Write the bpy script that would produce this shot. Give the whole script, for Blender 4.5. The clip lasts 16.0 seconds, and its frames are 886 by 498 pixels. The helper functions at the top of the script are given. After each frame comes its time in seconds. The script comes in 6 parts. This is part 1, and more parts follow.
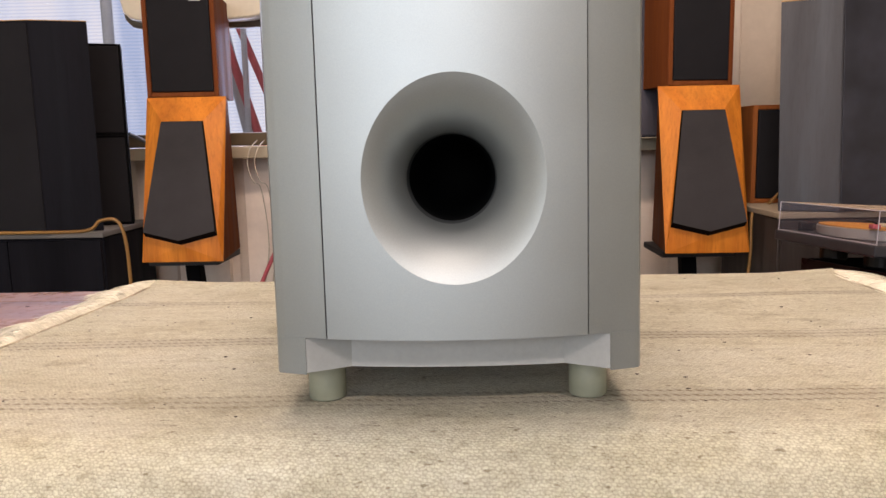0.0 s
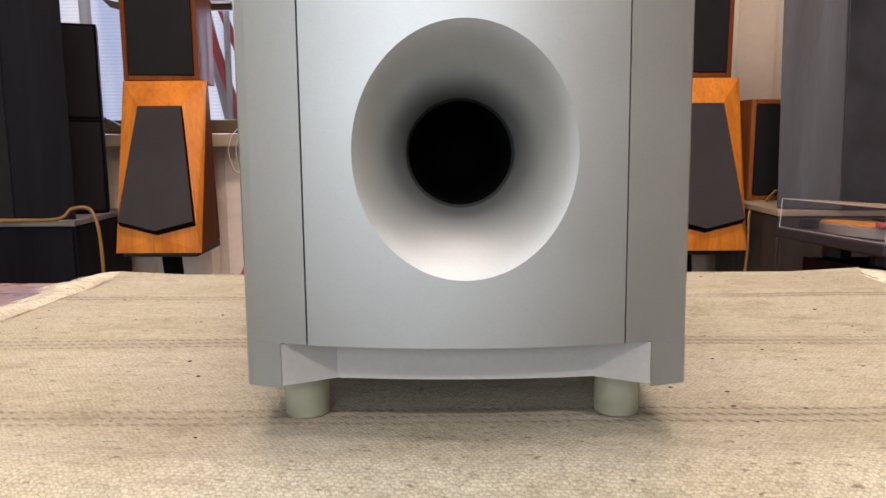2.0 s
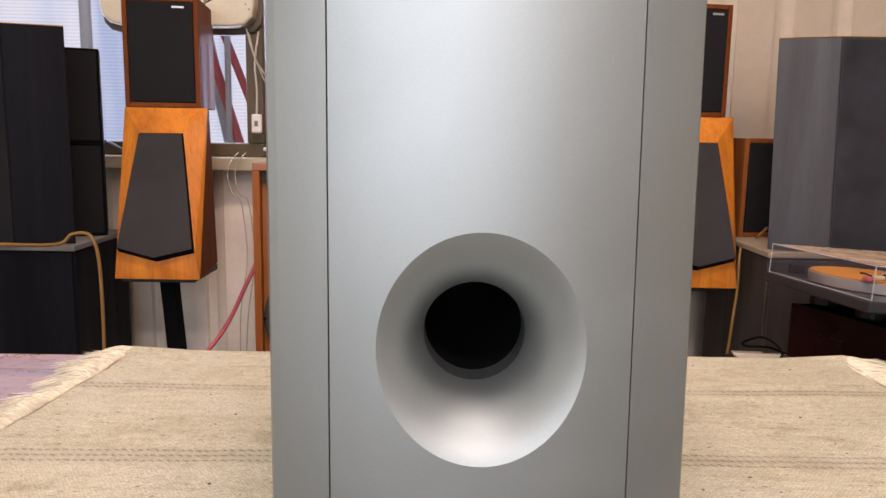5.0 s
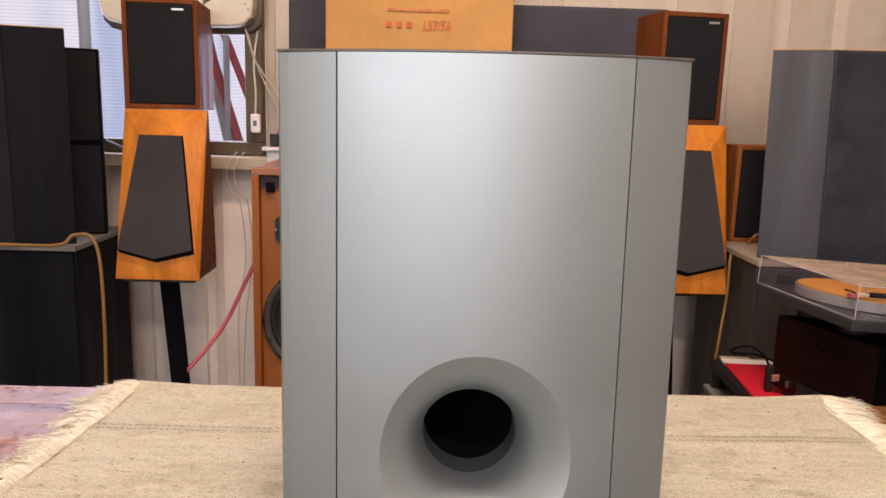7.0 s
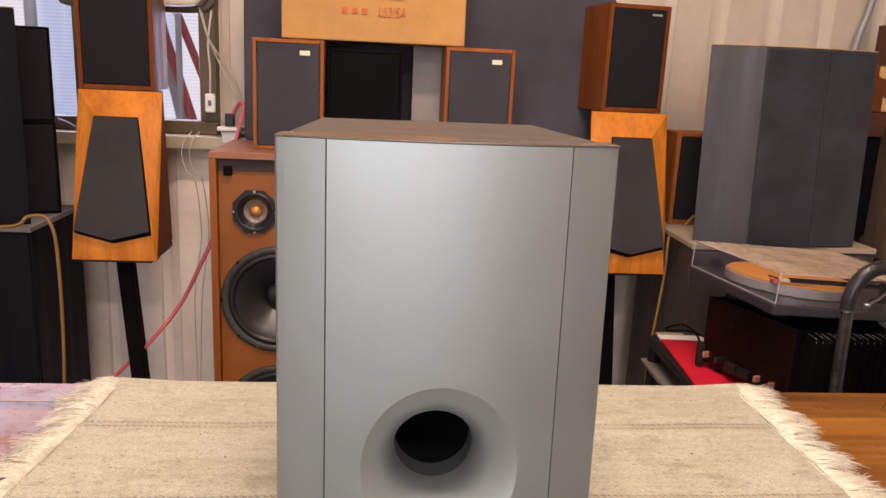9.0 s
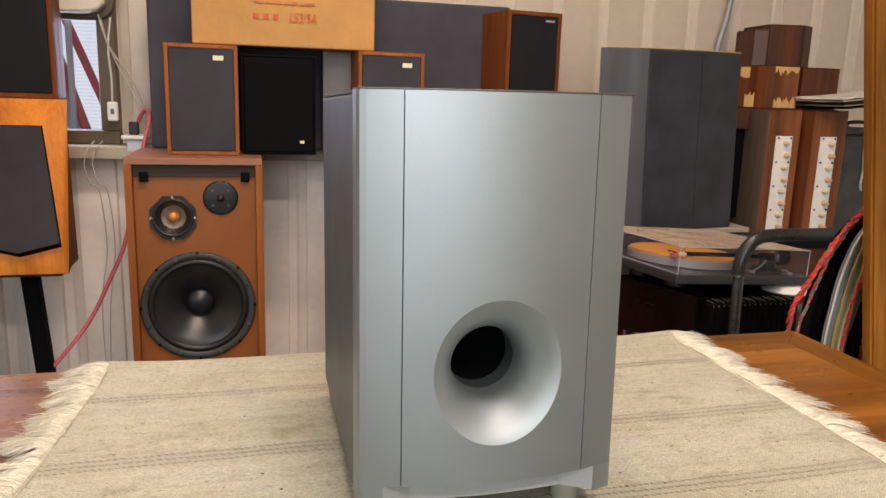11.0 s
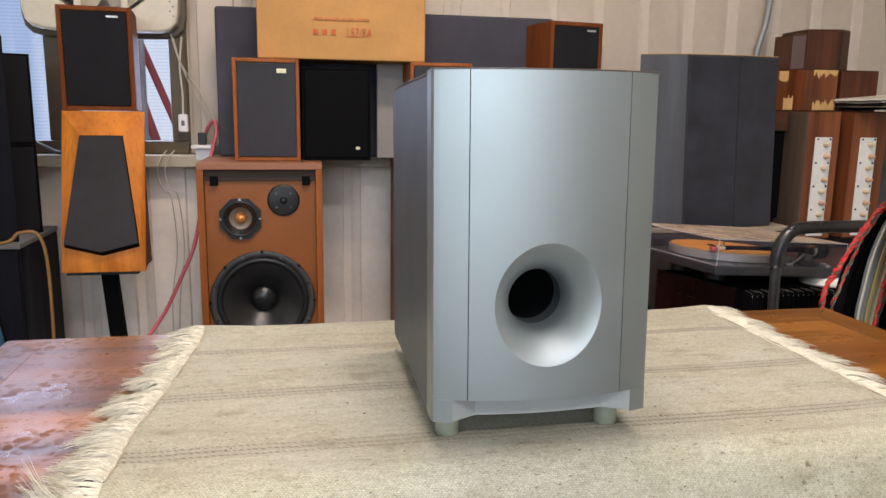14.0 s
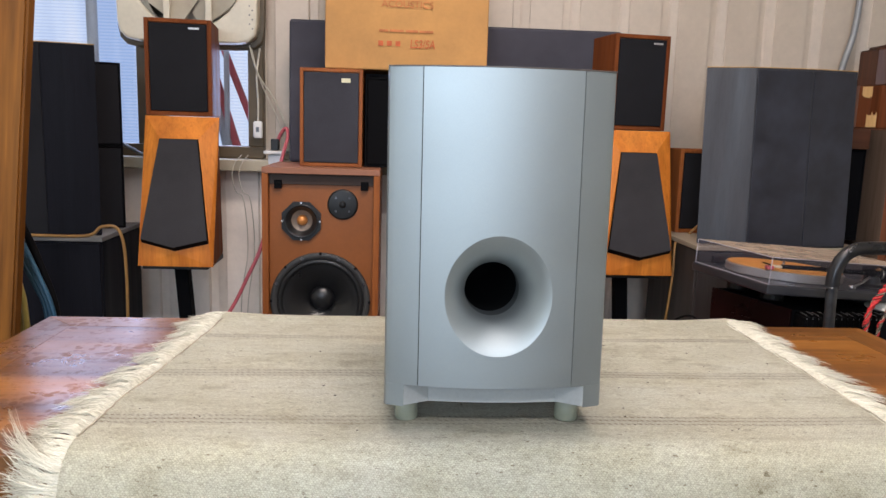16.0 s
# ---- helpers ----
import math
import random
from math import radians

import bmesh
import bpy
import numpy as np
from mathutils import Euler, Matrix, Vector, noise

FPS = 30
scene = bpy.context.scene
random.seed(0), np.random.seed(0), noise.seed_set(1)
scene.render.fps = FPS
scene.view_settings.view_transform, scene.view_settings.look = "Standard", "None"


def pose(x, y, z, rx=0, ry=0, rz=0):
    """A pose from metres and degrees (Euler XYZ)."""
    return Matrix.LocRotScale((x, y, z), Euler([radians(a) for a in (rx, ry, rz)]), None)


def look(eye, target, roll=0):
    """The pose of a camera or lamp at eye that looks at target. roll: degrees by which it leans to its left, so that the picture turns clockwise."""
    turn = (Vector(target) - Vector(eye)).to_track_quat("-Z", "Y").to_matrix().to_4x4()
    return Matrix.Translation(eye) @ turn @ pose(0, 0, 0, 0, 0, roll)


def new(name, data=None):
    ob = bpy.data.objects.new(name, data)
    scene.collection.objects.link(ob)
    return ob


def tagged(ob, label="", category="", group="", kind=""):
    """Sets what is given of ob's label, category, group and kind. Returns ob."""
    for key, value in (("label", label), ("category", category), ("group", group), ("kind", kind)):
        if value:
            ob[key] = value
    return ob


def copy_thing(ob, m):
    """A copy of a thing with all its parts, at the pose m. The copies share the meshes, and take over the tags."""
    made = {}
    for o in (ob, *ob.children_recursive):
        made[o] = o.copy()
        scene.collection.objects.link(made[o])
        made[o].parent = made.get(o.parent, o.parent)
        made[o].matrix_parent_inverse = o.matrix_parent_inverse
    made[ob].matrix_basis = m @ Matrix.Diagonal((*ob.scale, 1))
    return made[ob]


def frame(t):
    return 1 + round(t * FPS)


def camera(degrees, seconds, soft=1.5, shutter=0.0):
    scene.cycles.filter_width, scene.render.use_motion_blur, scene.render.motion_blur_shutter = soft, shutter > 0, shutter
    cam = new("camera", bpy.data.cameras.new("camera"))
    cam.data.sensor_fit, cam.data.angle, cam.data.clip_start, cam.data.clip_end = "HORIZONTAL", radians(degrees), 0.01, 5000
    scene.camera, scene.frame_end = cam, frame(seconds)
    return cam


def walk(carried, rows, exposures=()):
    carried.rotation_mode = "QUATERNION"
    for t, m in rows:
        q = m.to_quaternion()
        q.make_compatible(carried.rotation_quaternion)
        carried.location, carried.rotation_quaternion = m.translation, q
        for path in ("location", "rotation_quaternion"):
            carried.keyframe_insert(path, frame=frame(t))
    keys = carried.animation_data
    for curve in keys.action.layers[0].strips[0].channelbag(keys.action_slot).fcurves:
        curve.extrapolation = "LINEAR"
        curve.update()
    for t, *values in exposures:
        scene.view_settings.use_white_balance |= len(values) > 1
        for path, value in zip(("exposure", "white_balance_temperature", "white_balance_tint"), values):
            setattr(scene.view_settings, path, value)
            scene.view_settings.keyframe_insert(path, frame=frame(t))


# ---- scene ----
cam = camera(61.2, 16.0)
PATH = [
    (0, (0.023, 0.02, 0.905), (-0.089, 1.996, 0.621), -1.2),
    (0.5, (0.02, 0.038, 0.895), (-0.083, 2.015, 0.612), -1.0),
    (1, (0.013, 0.06, 0.884), (-0.081, 2.038, 0.6), -0.8),
    (1.5, (0.009, 0.078, 0.883), (-0.073, 2.055, 0.592), -0.5),
    (2, (0.009, 0.089, 0.892), (-0.061, 2.066, 0.595), -0.3),
    (2.5, (0.01, 0.093, 0.903), (-0.049, 2.069, 0.601), -0.1),
    (3, (0.01, 0.093, 0.914), (-0.041, 2.069, 0.609), 0.2),
    (3.5, (0.006, 0.09, 0.927), (-0.041, 2.066, 0.619), 0.4),
    (4, (0.004, 0.088, 0.941), (-0.042, 2.063, 0.634), 0.6),
    (4.5, (0.001, 0.082, 0.962), (-0.045, 2.058, 0.656), 0.9),
    (5, (-0.003, 0.076, 0.982), (-0.05, 2.052, 0.679), 1.0),
    (7.5, (-0.008, 0.045, 1.075), (-0.03, 2.005, 0.68), 2.0),
    (8, (-0.012, 0.031, 1.094), (-0.011, 1.985, 0.666), 2.2),
    (8.5, (-0.013, 0.017, 1.111), (0.026, 1.965, 0.66), 2.5),
    (9, (-0.019, -0.007, 1.12), (0.086, 1.938, 0.663), 2.7),
    (9.5, (-0.04, -0.034, 1.123), (0.161, 1.905, 0.677), 2.8),
    (10, (-0.072, -0.049, 1.111), (0.239, 1.88, 0.684), 2.7),
    (12.5, (-0.212, -0.137, 1.049), (0.265, 1.767, 0.662), 1.2),
    (13, (-0.21, -0.155, 1.046), (0.232, 1.758, 0.664), 0.8),
    (13.5, (-0.205, -0.175, 1.048), (0.184, 1.752, 0.676), 0.6),
    (14, (-0.185, -0.196, 1.047), (0.136, 1.745, 0.688), 0.8),
    (14.5, (-0.159, -0.213, 1.041), (0.09, 1.741, 0.695), 1.1),
    (15, (-0.123, -0.228, 1.041), (0.056, 1.736, 0.706), 1.5),
    (15.5, (-0.091, -0.238, 1.036), (0.026, 1.732, 0.709), 1.8),
    (16, (-0.064, -0.238, 1.032), (0.0, 1.735, 0.709), 1.8),
]
walk(cam, [(t, look(eye, target, roll)) for t, eye, target, roll in PATH],
     exposures=[(0.0, -0.06, 6950, 26), (3.5, -0.03, 6900, 27), (5.0, -0.04, 6900, 28), (8.5, 0.03, 7250, 31), (10.0, 0.0, 7050, 26),
               (12.5, -0.16, 6450, 18), (14.5, -0.09, 6100, 18), (16.0, -0.08, 5900, 18)])

# ---- world and light ----
ROOM = 1.8          # the room and the table stand turned by this against the loudspeaker on the rug
world = bpy.data.worlds.new("world")
scene.world = world
world.use_nodes = True
wn = world.node_tree.nodes
sky = wn.new("ShaderNodeTexSky")
sky.sky_type, sky.sun_disc = "NISHITA", False
sky.sun_elevation, sky.sun_rotation = radians(50), radians(0)
wn["Background"].inputs["Strength"].default_value = 0.10
world.node_tree.links.new(sky.outputs["Color"], wn["Background"].inputs["Color"])


def area(name, m, sx, sy, watts, color):
    d = bpy.data.lights.new(name, "AREA")
    d.shape, d.size, d.size_y, d.energy, d.color = "RECTANGLE", sx, sy, watts, color
    ob = new(name, d)
    ob.matrix_world = m
    return ob


TURNED_LAMP = pose(0, 0, 0, 0, 0, ROOM)
area("lamp_ceiling_front", pose(0.30, -1.60, 2.72, 0, 0, ROOM), 1.10, 0.18, 58, (1.0, 0.94, 0.86))
area("lamp_ceiling_tube", pose(0.10, -0.10, 2.72, 0, 0, ROOM), 1.10, 0.18, 14, (1.0, 0.90, 0.78))
area("lamp_ceiling_back", pose(0.00, 0.80, 2.72, 0, 0, ROOM), 1.10, 0.18, 42, (1.0, 0.83, 0.64))
area("lamp_daylight", TURNED_LAMP @ pose(-0.82, -2.60, 1.62, 90, 0, 0), 2.7, 1.6, 68, (0.84, 0.965, 1.0))
area("lamp_window", pose(-1.15, 2.47, 1.45, -90, 0, ROOM), 1.1, 0.9, 24, (0.66, 0.76, 1.0))

# ---- materials ----


def nodes_of(name):
    m = bpy.data.materials.new(name)
    m.use_nodes = True
    nt = m.node_tree
    return m, nt, nt.nodes["Principled BSDF"]


def coords(nt, scale=(1, 1, 1)):
    tc, mp = nt.nodes.new("ShaderNodeTexCoord"), nt.nodes.new("ShaderNodeMapping")
    mp.inputs["Scale"].default_value = scale
    nt.links.new(tc.outputs["Object"], mp.inputs["Vector"])
    return mp.outputs["Vector"]


def noise_tex(nt, vec, scale, detail=4.0, rough=0.6):
    n = nt.nodes.new("ShaderNodeTexNoise")
    n.inputs["Scale"].default_value, n.inputs["Detail"].default_value, n.inputs["Roughness"].default_value = scale, detail, rough
    nt.links.new(vec, n.inputs["Vector"])
    return n.outputs["Fac"]


def ramp(nt, fac, stops):
    r = nt.nodes.new("ShaderNodeValToRGB")
    while len(r.color_ramp.elements) < len(stops):
        r.color_ramp.elements.new(0.5)
    for e, (p, c) in zip(r.color_ramp.elements, stops):
        e.position, e.color = p, (*c, 1) if len(c) == 3 else c
    nt.links.new(fac, r.inputs["Fac"])
    return r.outputs["Color"]


def mix(nt, fac, a, b, mode="MIX"):
    n = nt.nodes.new("ShaderNodeMix")
    n.data_type, n.blend_type = "RGBA", mode
    for sock, v in ((n.inputs["Factor"], fac), (n.inputs["A"], a), (n.inputs["B"], b)):
        if isinstance(v, (int, float)):
            sock.default_value = v
        elif isinstance(v, tuple):
            sock.default_value = (*v, 1)
        else:
            nt.links.new(v, sock)
    return n.outputs["Result"]


def maths(nt, op, a, b=0.0, c=None):
    n = nt.nodes.new("ShaderNodeMath")
    n.operation = op
    for k, v in enumerate((a, b) if c is None else (a, b, c)):
        if isinstance(v, (int, float)):
            n.inputs[k].default_value = v
        else:
            nt.links.new(v, n.inputs[k])
    return n.outputs[0]


def bump(nt, bsdf, height, strength, distance=0.001):
    b = nt.nodes.new("ShaderNodeBump")
    b.inputs["Strength"].default_value, b.inputs["Distance"].default_value = strength, distance
    nt.links.new(height, b.inputs["Height"])
    nt.links.new(b.outputs["Normal"], bsdf.inputs["Normal"])


def plain(name, color, rough=0.5, metal=0.0, vary=0.18, fine=60.0, coarse=4.0, relief=0.15, coat=0.0, spec=0.5):
    """A plain surface with fine grain and broad unevenness in colour and gloss."""
    m, nt, b = nodes_of(name)
    v = coords(nt)
    n1, n2 = noise_tex(nt, v, coarse, 3), noise_tex(nt, v, fine, 5)
    lo, hi = tuple(c * (1 - vary) for c in color), tuple(min(1, c * (1 + vary)) for c in color)
    c1 = ramp(nt, n1, [(0.3, lo), (0.7, hi)])
    c2 = ramp(nt, n2, [(0.3, (0.86, 0.86, 0.86)), (0.7, (1.0, 1.0, 1.0))])
    nt.links.new(mix(nt, 0.6, c1, c2, "MULTIPLY"), b.inputs["Base Color"])
    rr = ramp(nt, n1, [(0.3, (max(0, rough - 0.07),) * 3), (0.7, (min(1, rough + 0.07),) * 3)])
    nt.links.new(rr, b.inputs["Roughness"])
    b.inputs["Metallic"].default_value = metal
    b.inputs["Coat Weight"].default_value = coat
    b.inputs["Specular IOR Level"].default_value = spec
    bump(nt, b, n2, relief, 0.0006)
    return m


def wood(name, dark, light, axis="z", rough=0.4, scale=1.0, coat=0.0, ring=3.0, spec=0.5, figure=0.0):
    """Straight-grained wood along one axis, with pores, bands and uneven gloss."""
    m, nt, b = nodes_of(name)
    long, cross = 1.3 * scale, 26.0 * scale
    sc = {"x": (long, cross, cross), "y": (cross, long, cross), "z": (cross, cross, long)}[axis]
    v = coords(nt, sc)
    oi = nt.nodes.new("ShaderNodeObjectInfo")
    sh = nt.nodes.new("ShaderNodeVectorMath")
    sh.operation = "ADD"
    ml = maths(nt, "MULTIPLY", oi.outputs["Random"], 37.0)
    cb = nt.nodes.new("ShaderNodeCombineXYZ")
    for k in range(3):
        nt.links.new(ml, cb.inputs[k])
    nt.links.new(v, sh.inputs[0])
    nt.links.new(cb.outputs[0], sh.inputs[1])
    v = sh.outputs[0]
    grain = noise_tex(nt, v, 1.0, 6, 0.62)
    wide = noise_tex(nt, v, 0.22 * ring, 2, 0.5)
    pore = noise_tex(nt, v, 7.0, 3, 0.7)
    f = maths(nt, "ADD", maths(nt, "MULTIPLY", grain, 0.6), maths(nt, "MULTIPLY", wide, 0.4))
    mid = tuple((a + c) / 2 for a, c in zip(dark, light))
    col = ramp(nt, f, [(0.32, dark), (0.5, mid), (0.68, light)])
    col = mix(nt, 0.5, col, ramp(nt, pore, [(0.34, (0.66, 0.6, 0.55)), (0.5, (1, 1, 1))]), "MULTIPLY")
    if figure:
        streak = noise_tex(nt, v, 0.62, 5, 0.72)
        col = mix(nt, figure, col, ramp(nt, streak, [(0.36, (0.42, 0.38, 0.34)), (0.48, (0.95, 0.94, 0.92)), (0.60, (1.5, 1.5, 1.45))]), "MULTIPLY")
    nt.links.new(col, b.inputs["Base Color"])
    rr = ramp(nt, wide, [(0.3, (max(0.03, rough - 0.1),) * 3), (0.7, (min(1, rough + 0.12),) * 3)])
    nt.links.new(rr, b.inputs["Roughness"])
    b.inputs["Coat Weight"].default_value, b.inputs["Coat Roughness"].default_value = coat, 0.15
    b.inputs["Specular IOR Level"].default_value = spec
    bump(nt, b, pore, 0.18, 0.0004)
    return m


def cloth(name, color, pitch=900.0, rough=0.95):
    """Speaker cloth: a fine woven relief over a nearly even dark colour."""
    m, nt, b = nodes_of(name)
    v = coords(nt)
    n1, n2 = noise_tex(nt, v, 5, 3), noise_tex(nt, v, pitch, 2)
    col = mix(nt, ramp(nt, n1, [(0.3, (0, 0, 0)), (0.7, (1, 1, 1))]), tuple(c * 0.82 for c in color), tuple(c * 1.2 for c in color))
    col = mix(nt, 0.7, col, ramp(nt, n2, [(0.3, (0.6, 0.6, 0.6)), (0.7, (1.2, 1.2, 1.2))]), "MULTIPLY")
    nt.links.new(col, b.inputs["Base Color"])
    b.inputs["Roughness"].default_value = rough
    b.inputs["Specular IOR Level"].default_value = 0.2
    bump(nt, b, n2, 0.4, 0.0006)
    return m


def glowing(name, color, strength):
    m = bpy.data.materials.new(name)
    m.use_nodes = True
    nt = m.node_tree
    nt.nodes.remove(nt.nodes["Principled BSDF"])
    e = nt.nodes.new("ShaderNodeEmission")
    e.inputs["Color"].default_value, e.inputs["Strength"].default_value = (*color, 1), strength
    nt.links.new(e.outputs[0], nt.nodes["Material Output"].inputs["Surface"])
    return m


def daylight(name):
    """Bright ribbed sheet in daylight outside the window: fine level lines and soft upright bands."""
    m = glowing(name, (0.8, 0.9, 1), 1.0)
    nt = m.node_tree
    e = [n for n in nt.nodes if n.type == "EMISSION"][0]
    v = coords(nt)
    w = nt.nodes.new("ShaderNodeTexWave")
    w.bands_direction = "Z"
    w.inputs["Scale"].default_value, w.inputs["Distortion"].default_value = 22.0, 0.3
    nt.links.new(v, w.inputs["Vector"])
    broad = noise_tex(nt, coords(nt, (5, 1, 0.6)), 1.0, 2)
    c1 = ramp(nt, broad, [(0.38, (0.50, 0.62, 0.82)), (0.52, (0.80, 0.88, 0.97)), (0.62, (0.90, 0.94, 0.98))])
    c2 = ramp(nt, w.outputs["Fac"], [(0.1, (0.80, 0.86, 0.94)), (0.5, (1, 1, 1))])
    nt.links.new(mix(nt, 1.0, c1, c2, "MULTIPLY"), e.inputs["Color"])
    e.inputs["Strength"].default_value = 0.92
    return m


def silver_paint(name, color, rough, metal):
    """Satin metallic paint: fine flake, faint orange peel, a little grime."""
    m, nt, b = nodes_of(name)
    v = coords(nt)
    flake, peel, grime = noise_tex(nt, v, 1400, 2), noise_tex(nt, v, 260, 2), noise_tex(nt, v, 9, 5, 0.65)
    col = mix(nt, ramp(nt, flake, [(0.35, (0, 0, 0)), (0.65, (1, 1, 1))]), tuple(c * 0.975 for c in color), tuple(c * 1.025 for c in color))
    col = mix(nt, 0.35, col, ramp(nt, grime, [(0.3, (0.88, 0.87, 0.85)), (0.55, (1, 1, 1))]), "MULTIPLY")
    nt.links.new(col, b.inputs["Base Color"])
    b.inputs["Metallic"].default_value = metal
    nt.links.new(ramp(nt, grime, [(0.3, (rough - 0.04,) * 3), (0.7, (rough + 0.05,) * 3)]), b.inputs["Roughness"])
    h = maths(nt, "ADD", maths(nt, "MULTIPLY", peel, 0.5), maths(nt, "MULTIPLY", flake, 0.5))
    bump(nt, b, h, 0.035, 0.0003)
    return m


def rug_weave(name):
    """Coarse flat-woven wool: rice-grain knots in staggered rows, stained cream, with faint dashed bands across."""
    m, nt, b = nodes_of(name)
    v = coords(nt)
    sep = nt.nodes.new("ShaderNodeSeparateXYZ")
    uv = nt.nodes.new("ShaderNodeUVMap")
    nt.links.new(uv.outputs["UV"], sep.inputs[0])
    wob = noise_tex(nt, v, 9, 3)
    ux0 = maths(nt, "ADD", sep.outputs["X"], maths(nt, "MULTIPLY", wob, 0.006))
    uy = maths(nt, "ADD", sep.outputs["Y"], maths(nt, "MULTIPLY", wob, 0.009))
    # knots: 3.0 mm along, 1.9 mm across, every other row shifted by half
    jit, jit2 = noise_tex(nt, v, 150, 3), noise_tex(nt, coords(nt, (1.3, 0.8, 1)), 210, 3)
    ux = maths(nt, "ADD", ux0, maths(nt, "MULTIPLY", jit, 0.0056))
    uy2 = maths(nt, "ADD", uy, maths(nt, "MULTIPLY", jit2, 0.0046))
    row = maths(nt, "MULTIPLY", maths(nt, "ADD", uy2, maths(nt, "MULTIPLY", ux, 0.07)), 1 / 0.0019)
    half = maths(nt, "MULTIPLY", maths(nt, "FLOOR", row), 0.5)
    col_ = maths(nt, "ADD", maths(nt, "MULTIPLY", ux, 1 / 0.0030), half)
    kx = maths(nt, "ABSOLUTE", maths(nt, "SINE", maths(nt, "MULTIPLY", col_, math.pi)))
    ky = maths(nt, "ABSOLUTE", maths(nt, "SINE", maths(nt, "MULTIPLY", row, math.pi)))
    knot = maths(nt, "MULTIPLY", maths(nt, "POWER", kx, 0.8), maths(nt, "POWER", ky, 0.8))
    yarn = noise_tex(nt, coords(nt, (0.8, 1.2, 1)), 400, 5, 0.75)
    cell = nt.nodes.new("ShaderNodeCombineXYZ")
    nt.links.new(maths(nt, "FLOOR", col_), cell.inputs[0])
    nt.links.new(maths(nt, "FLOOR", row), cell.inputs[1])
    wn_ = nt.nodes.new("ShaderNodeTexWhiteNoise")
    wn_.noise_dimensions = "2D"
    nt.links.new(cell.outputs[0], wn_.inputs["Vector"])
    each = wn_.outputs["Value"]
    knot = maths(nt, "MULTIPLY", knot, maths(nt, "ADD", 0.35, maths(nt, "MULTIPLY", each, 0.65)))
    patch = noise_tex(nt, coords(nt, (1.0, 2.2, 1)), 5.5, 5, 0.62)
    blot = noise_tex(nt, coords(nt, (1.0, 1.6, 1)), 15, 6, 0.7)
    streak = noise_tex(nt, coords(nt, (0.25, 3.0, 1)), 40, 4, 0.65)
    base = ramp(nt, patch, [(0.30, (0.665, 0.645, 0.515)), (0.5, (0.755, 0.75, 0.63)), (0.7, (0.79, 0.795, 0.700))])
    base = mix(nt, 0.62, base, ramp(nt, blot, [(0.30, (0.56, 0.51, 0.40)), (0.43, (0.93, 0.92, 0.88)), (0.5, (1, 1, 1))]), "MULTIPLY")
    base = mix(nt, 0.28, base, ramp(nt, streak, [(0.32, (0.70, 0.66, 0.58)), (0.55, (1.04, 1.04, 1.04))]), "MULTIPLY")
    base = mix(nt, 0.85, base, ramp(nt, yarn, [(0.30, (0.68, 0.64, 0.55)), (0.52, (1.0, 1.0, 0.99)), (0.65, (1.12, 1.12, 1.12))]), "MULTIPLY")
    base = mix(nt, 0.50, base, ramp(nt, knot, [(0.02, (0.60, 0.54, 0.42)), (0.40, (1.12, 1.12, 1.11))]), "MULTIPLY")
    slub = noise_tex(nt, coords(nt, (1.0, 1.7, 1)), 95, 5, 0.7)
    base = mix(nt, 0.34, base, ramp(nt, slub, [(0.32, (0.66, 0.62, 0.53)), (0.47, (0.98, 0.97, 0.95)), (0.66, (1.16, 1.16, 1.14))]), "MULTIPLY")
    fleck = ramp(nt, noise_tex(nt, coords(nt, (0.6, 1.4, 1)), 230, 2, 0.5), [(0.66, (1, 1, 1)), (0.74, (0.42, 0.36, 0.28))])
    base = mix(nt, 0.8, base, fleck, "MULTIPLY")
    # bands of two or three dashed rows of stitches on a greyer ground
    lines, band = None, None
    for at, rows in ((0.042, 3), (0.176, 3), (0.322, 2)):
        mid = maths(nt, "ABSOLUTE", maths(nt, "SUBTRACT", uy2, at + 0.0068))
        soft = maths(nt, "MAXIMUM", maths(nt, "SUBTRACT", 1.0, maths(nt, "MULTIPLY", mid, 1 / (0.006 * rows))), 0.0)
        band = soft if band is None else maths(nt, "MAXIMUM", band, soft)
        for k in range(rows):
            d = maths(nt, "ABSOLUTE", maths(nt, "SUBTRACT", uy2, at + 0.0068 + 0.0085 * (k - (rows - 1) / 2)))
            g = maths(nt, "SUBTRACT", 1.0, maths(nt, "MINIMUM", maths(nt, "MULTIPLY", d, 1 / 0.0021), 1.0))
            lines = g if lines is None else maths(nt, "MAXIMUM", lines, g)
    dash = maths(nt, "SINE", maths(nt, "MULTIPLY", maths(nt, "ADD", ux, maths(nt, "MULTIPLY", uy, 0.9)), 2 * math.pi / 0.0060))
    dash = maths(nt, "ADD", 0.55, maths(nt, "MULTIPLY", dash, 0.45))
    lines = maths(nt, "MULTIPLY", maths(nt, "POWER", lines, 0.6), dash)
    fade = ramp(nt, noise_tex(nt, coords(nt, (1.0, 0.6, 1)), 7, 3), [(0.36, (1, 1, 1)), (0.66, (0.45, 0.45, 0.45))])
    lines = maths(nt, "MULTIPLY", lines, fade)
    base = mix(nt, maths(nt, "MULTIPLY", maths(nt, "MULTIPLY", band, fade), 0.42), base, (0.42, 0.375, 0.28))
    base = mix(nt, maths(nt, "MULTIPLY", lines, 0.92), base, (0.20, 0.155, 0.085))
    # crease shade along both fringed ends, put into the colour as brown
    end = None
    for at in (-0.3605, 0.4015):
        d = maths(nt, "ABSOLUTE", maths(nt, "SUBTRACT", ux0, at))
        g = maths(nt, "SUBTRACT", 1.0, maths(nt, "MINIMUM", maths(nt, "MULTIPLY", d, 1 / 0.011), 1.0))
        end = g if end is None else maths(nt, "MAXIMUM", end, g)
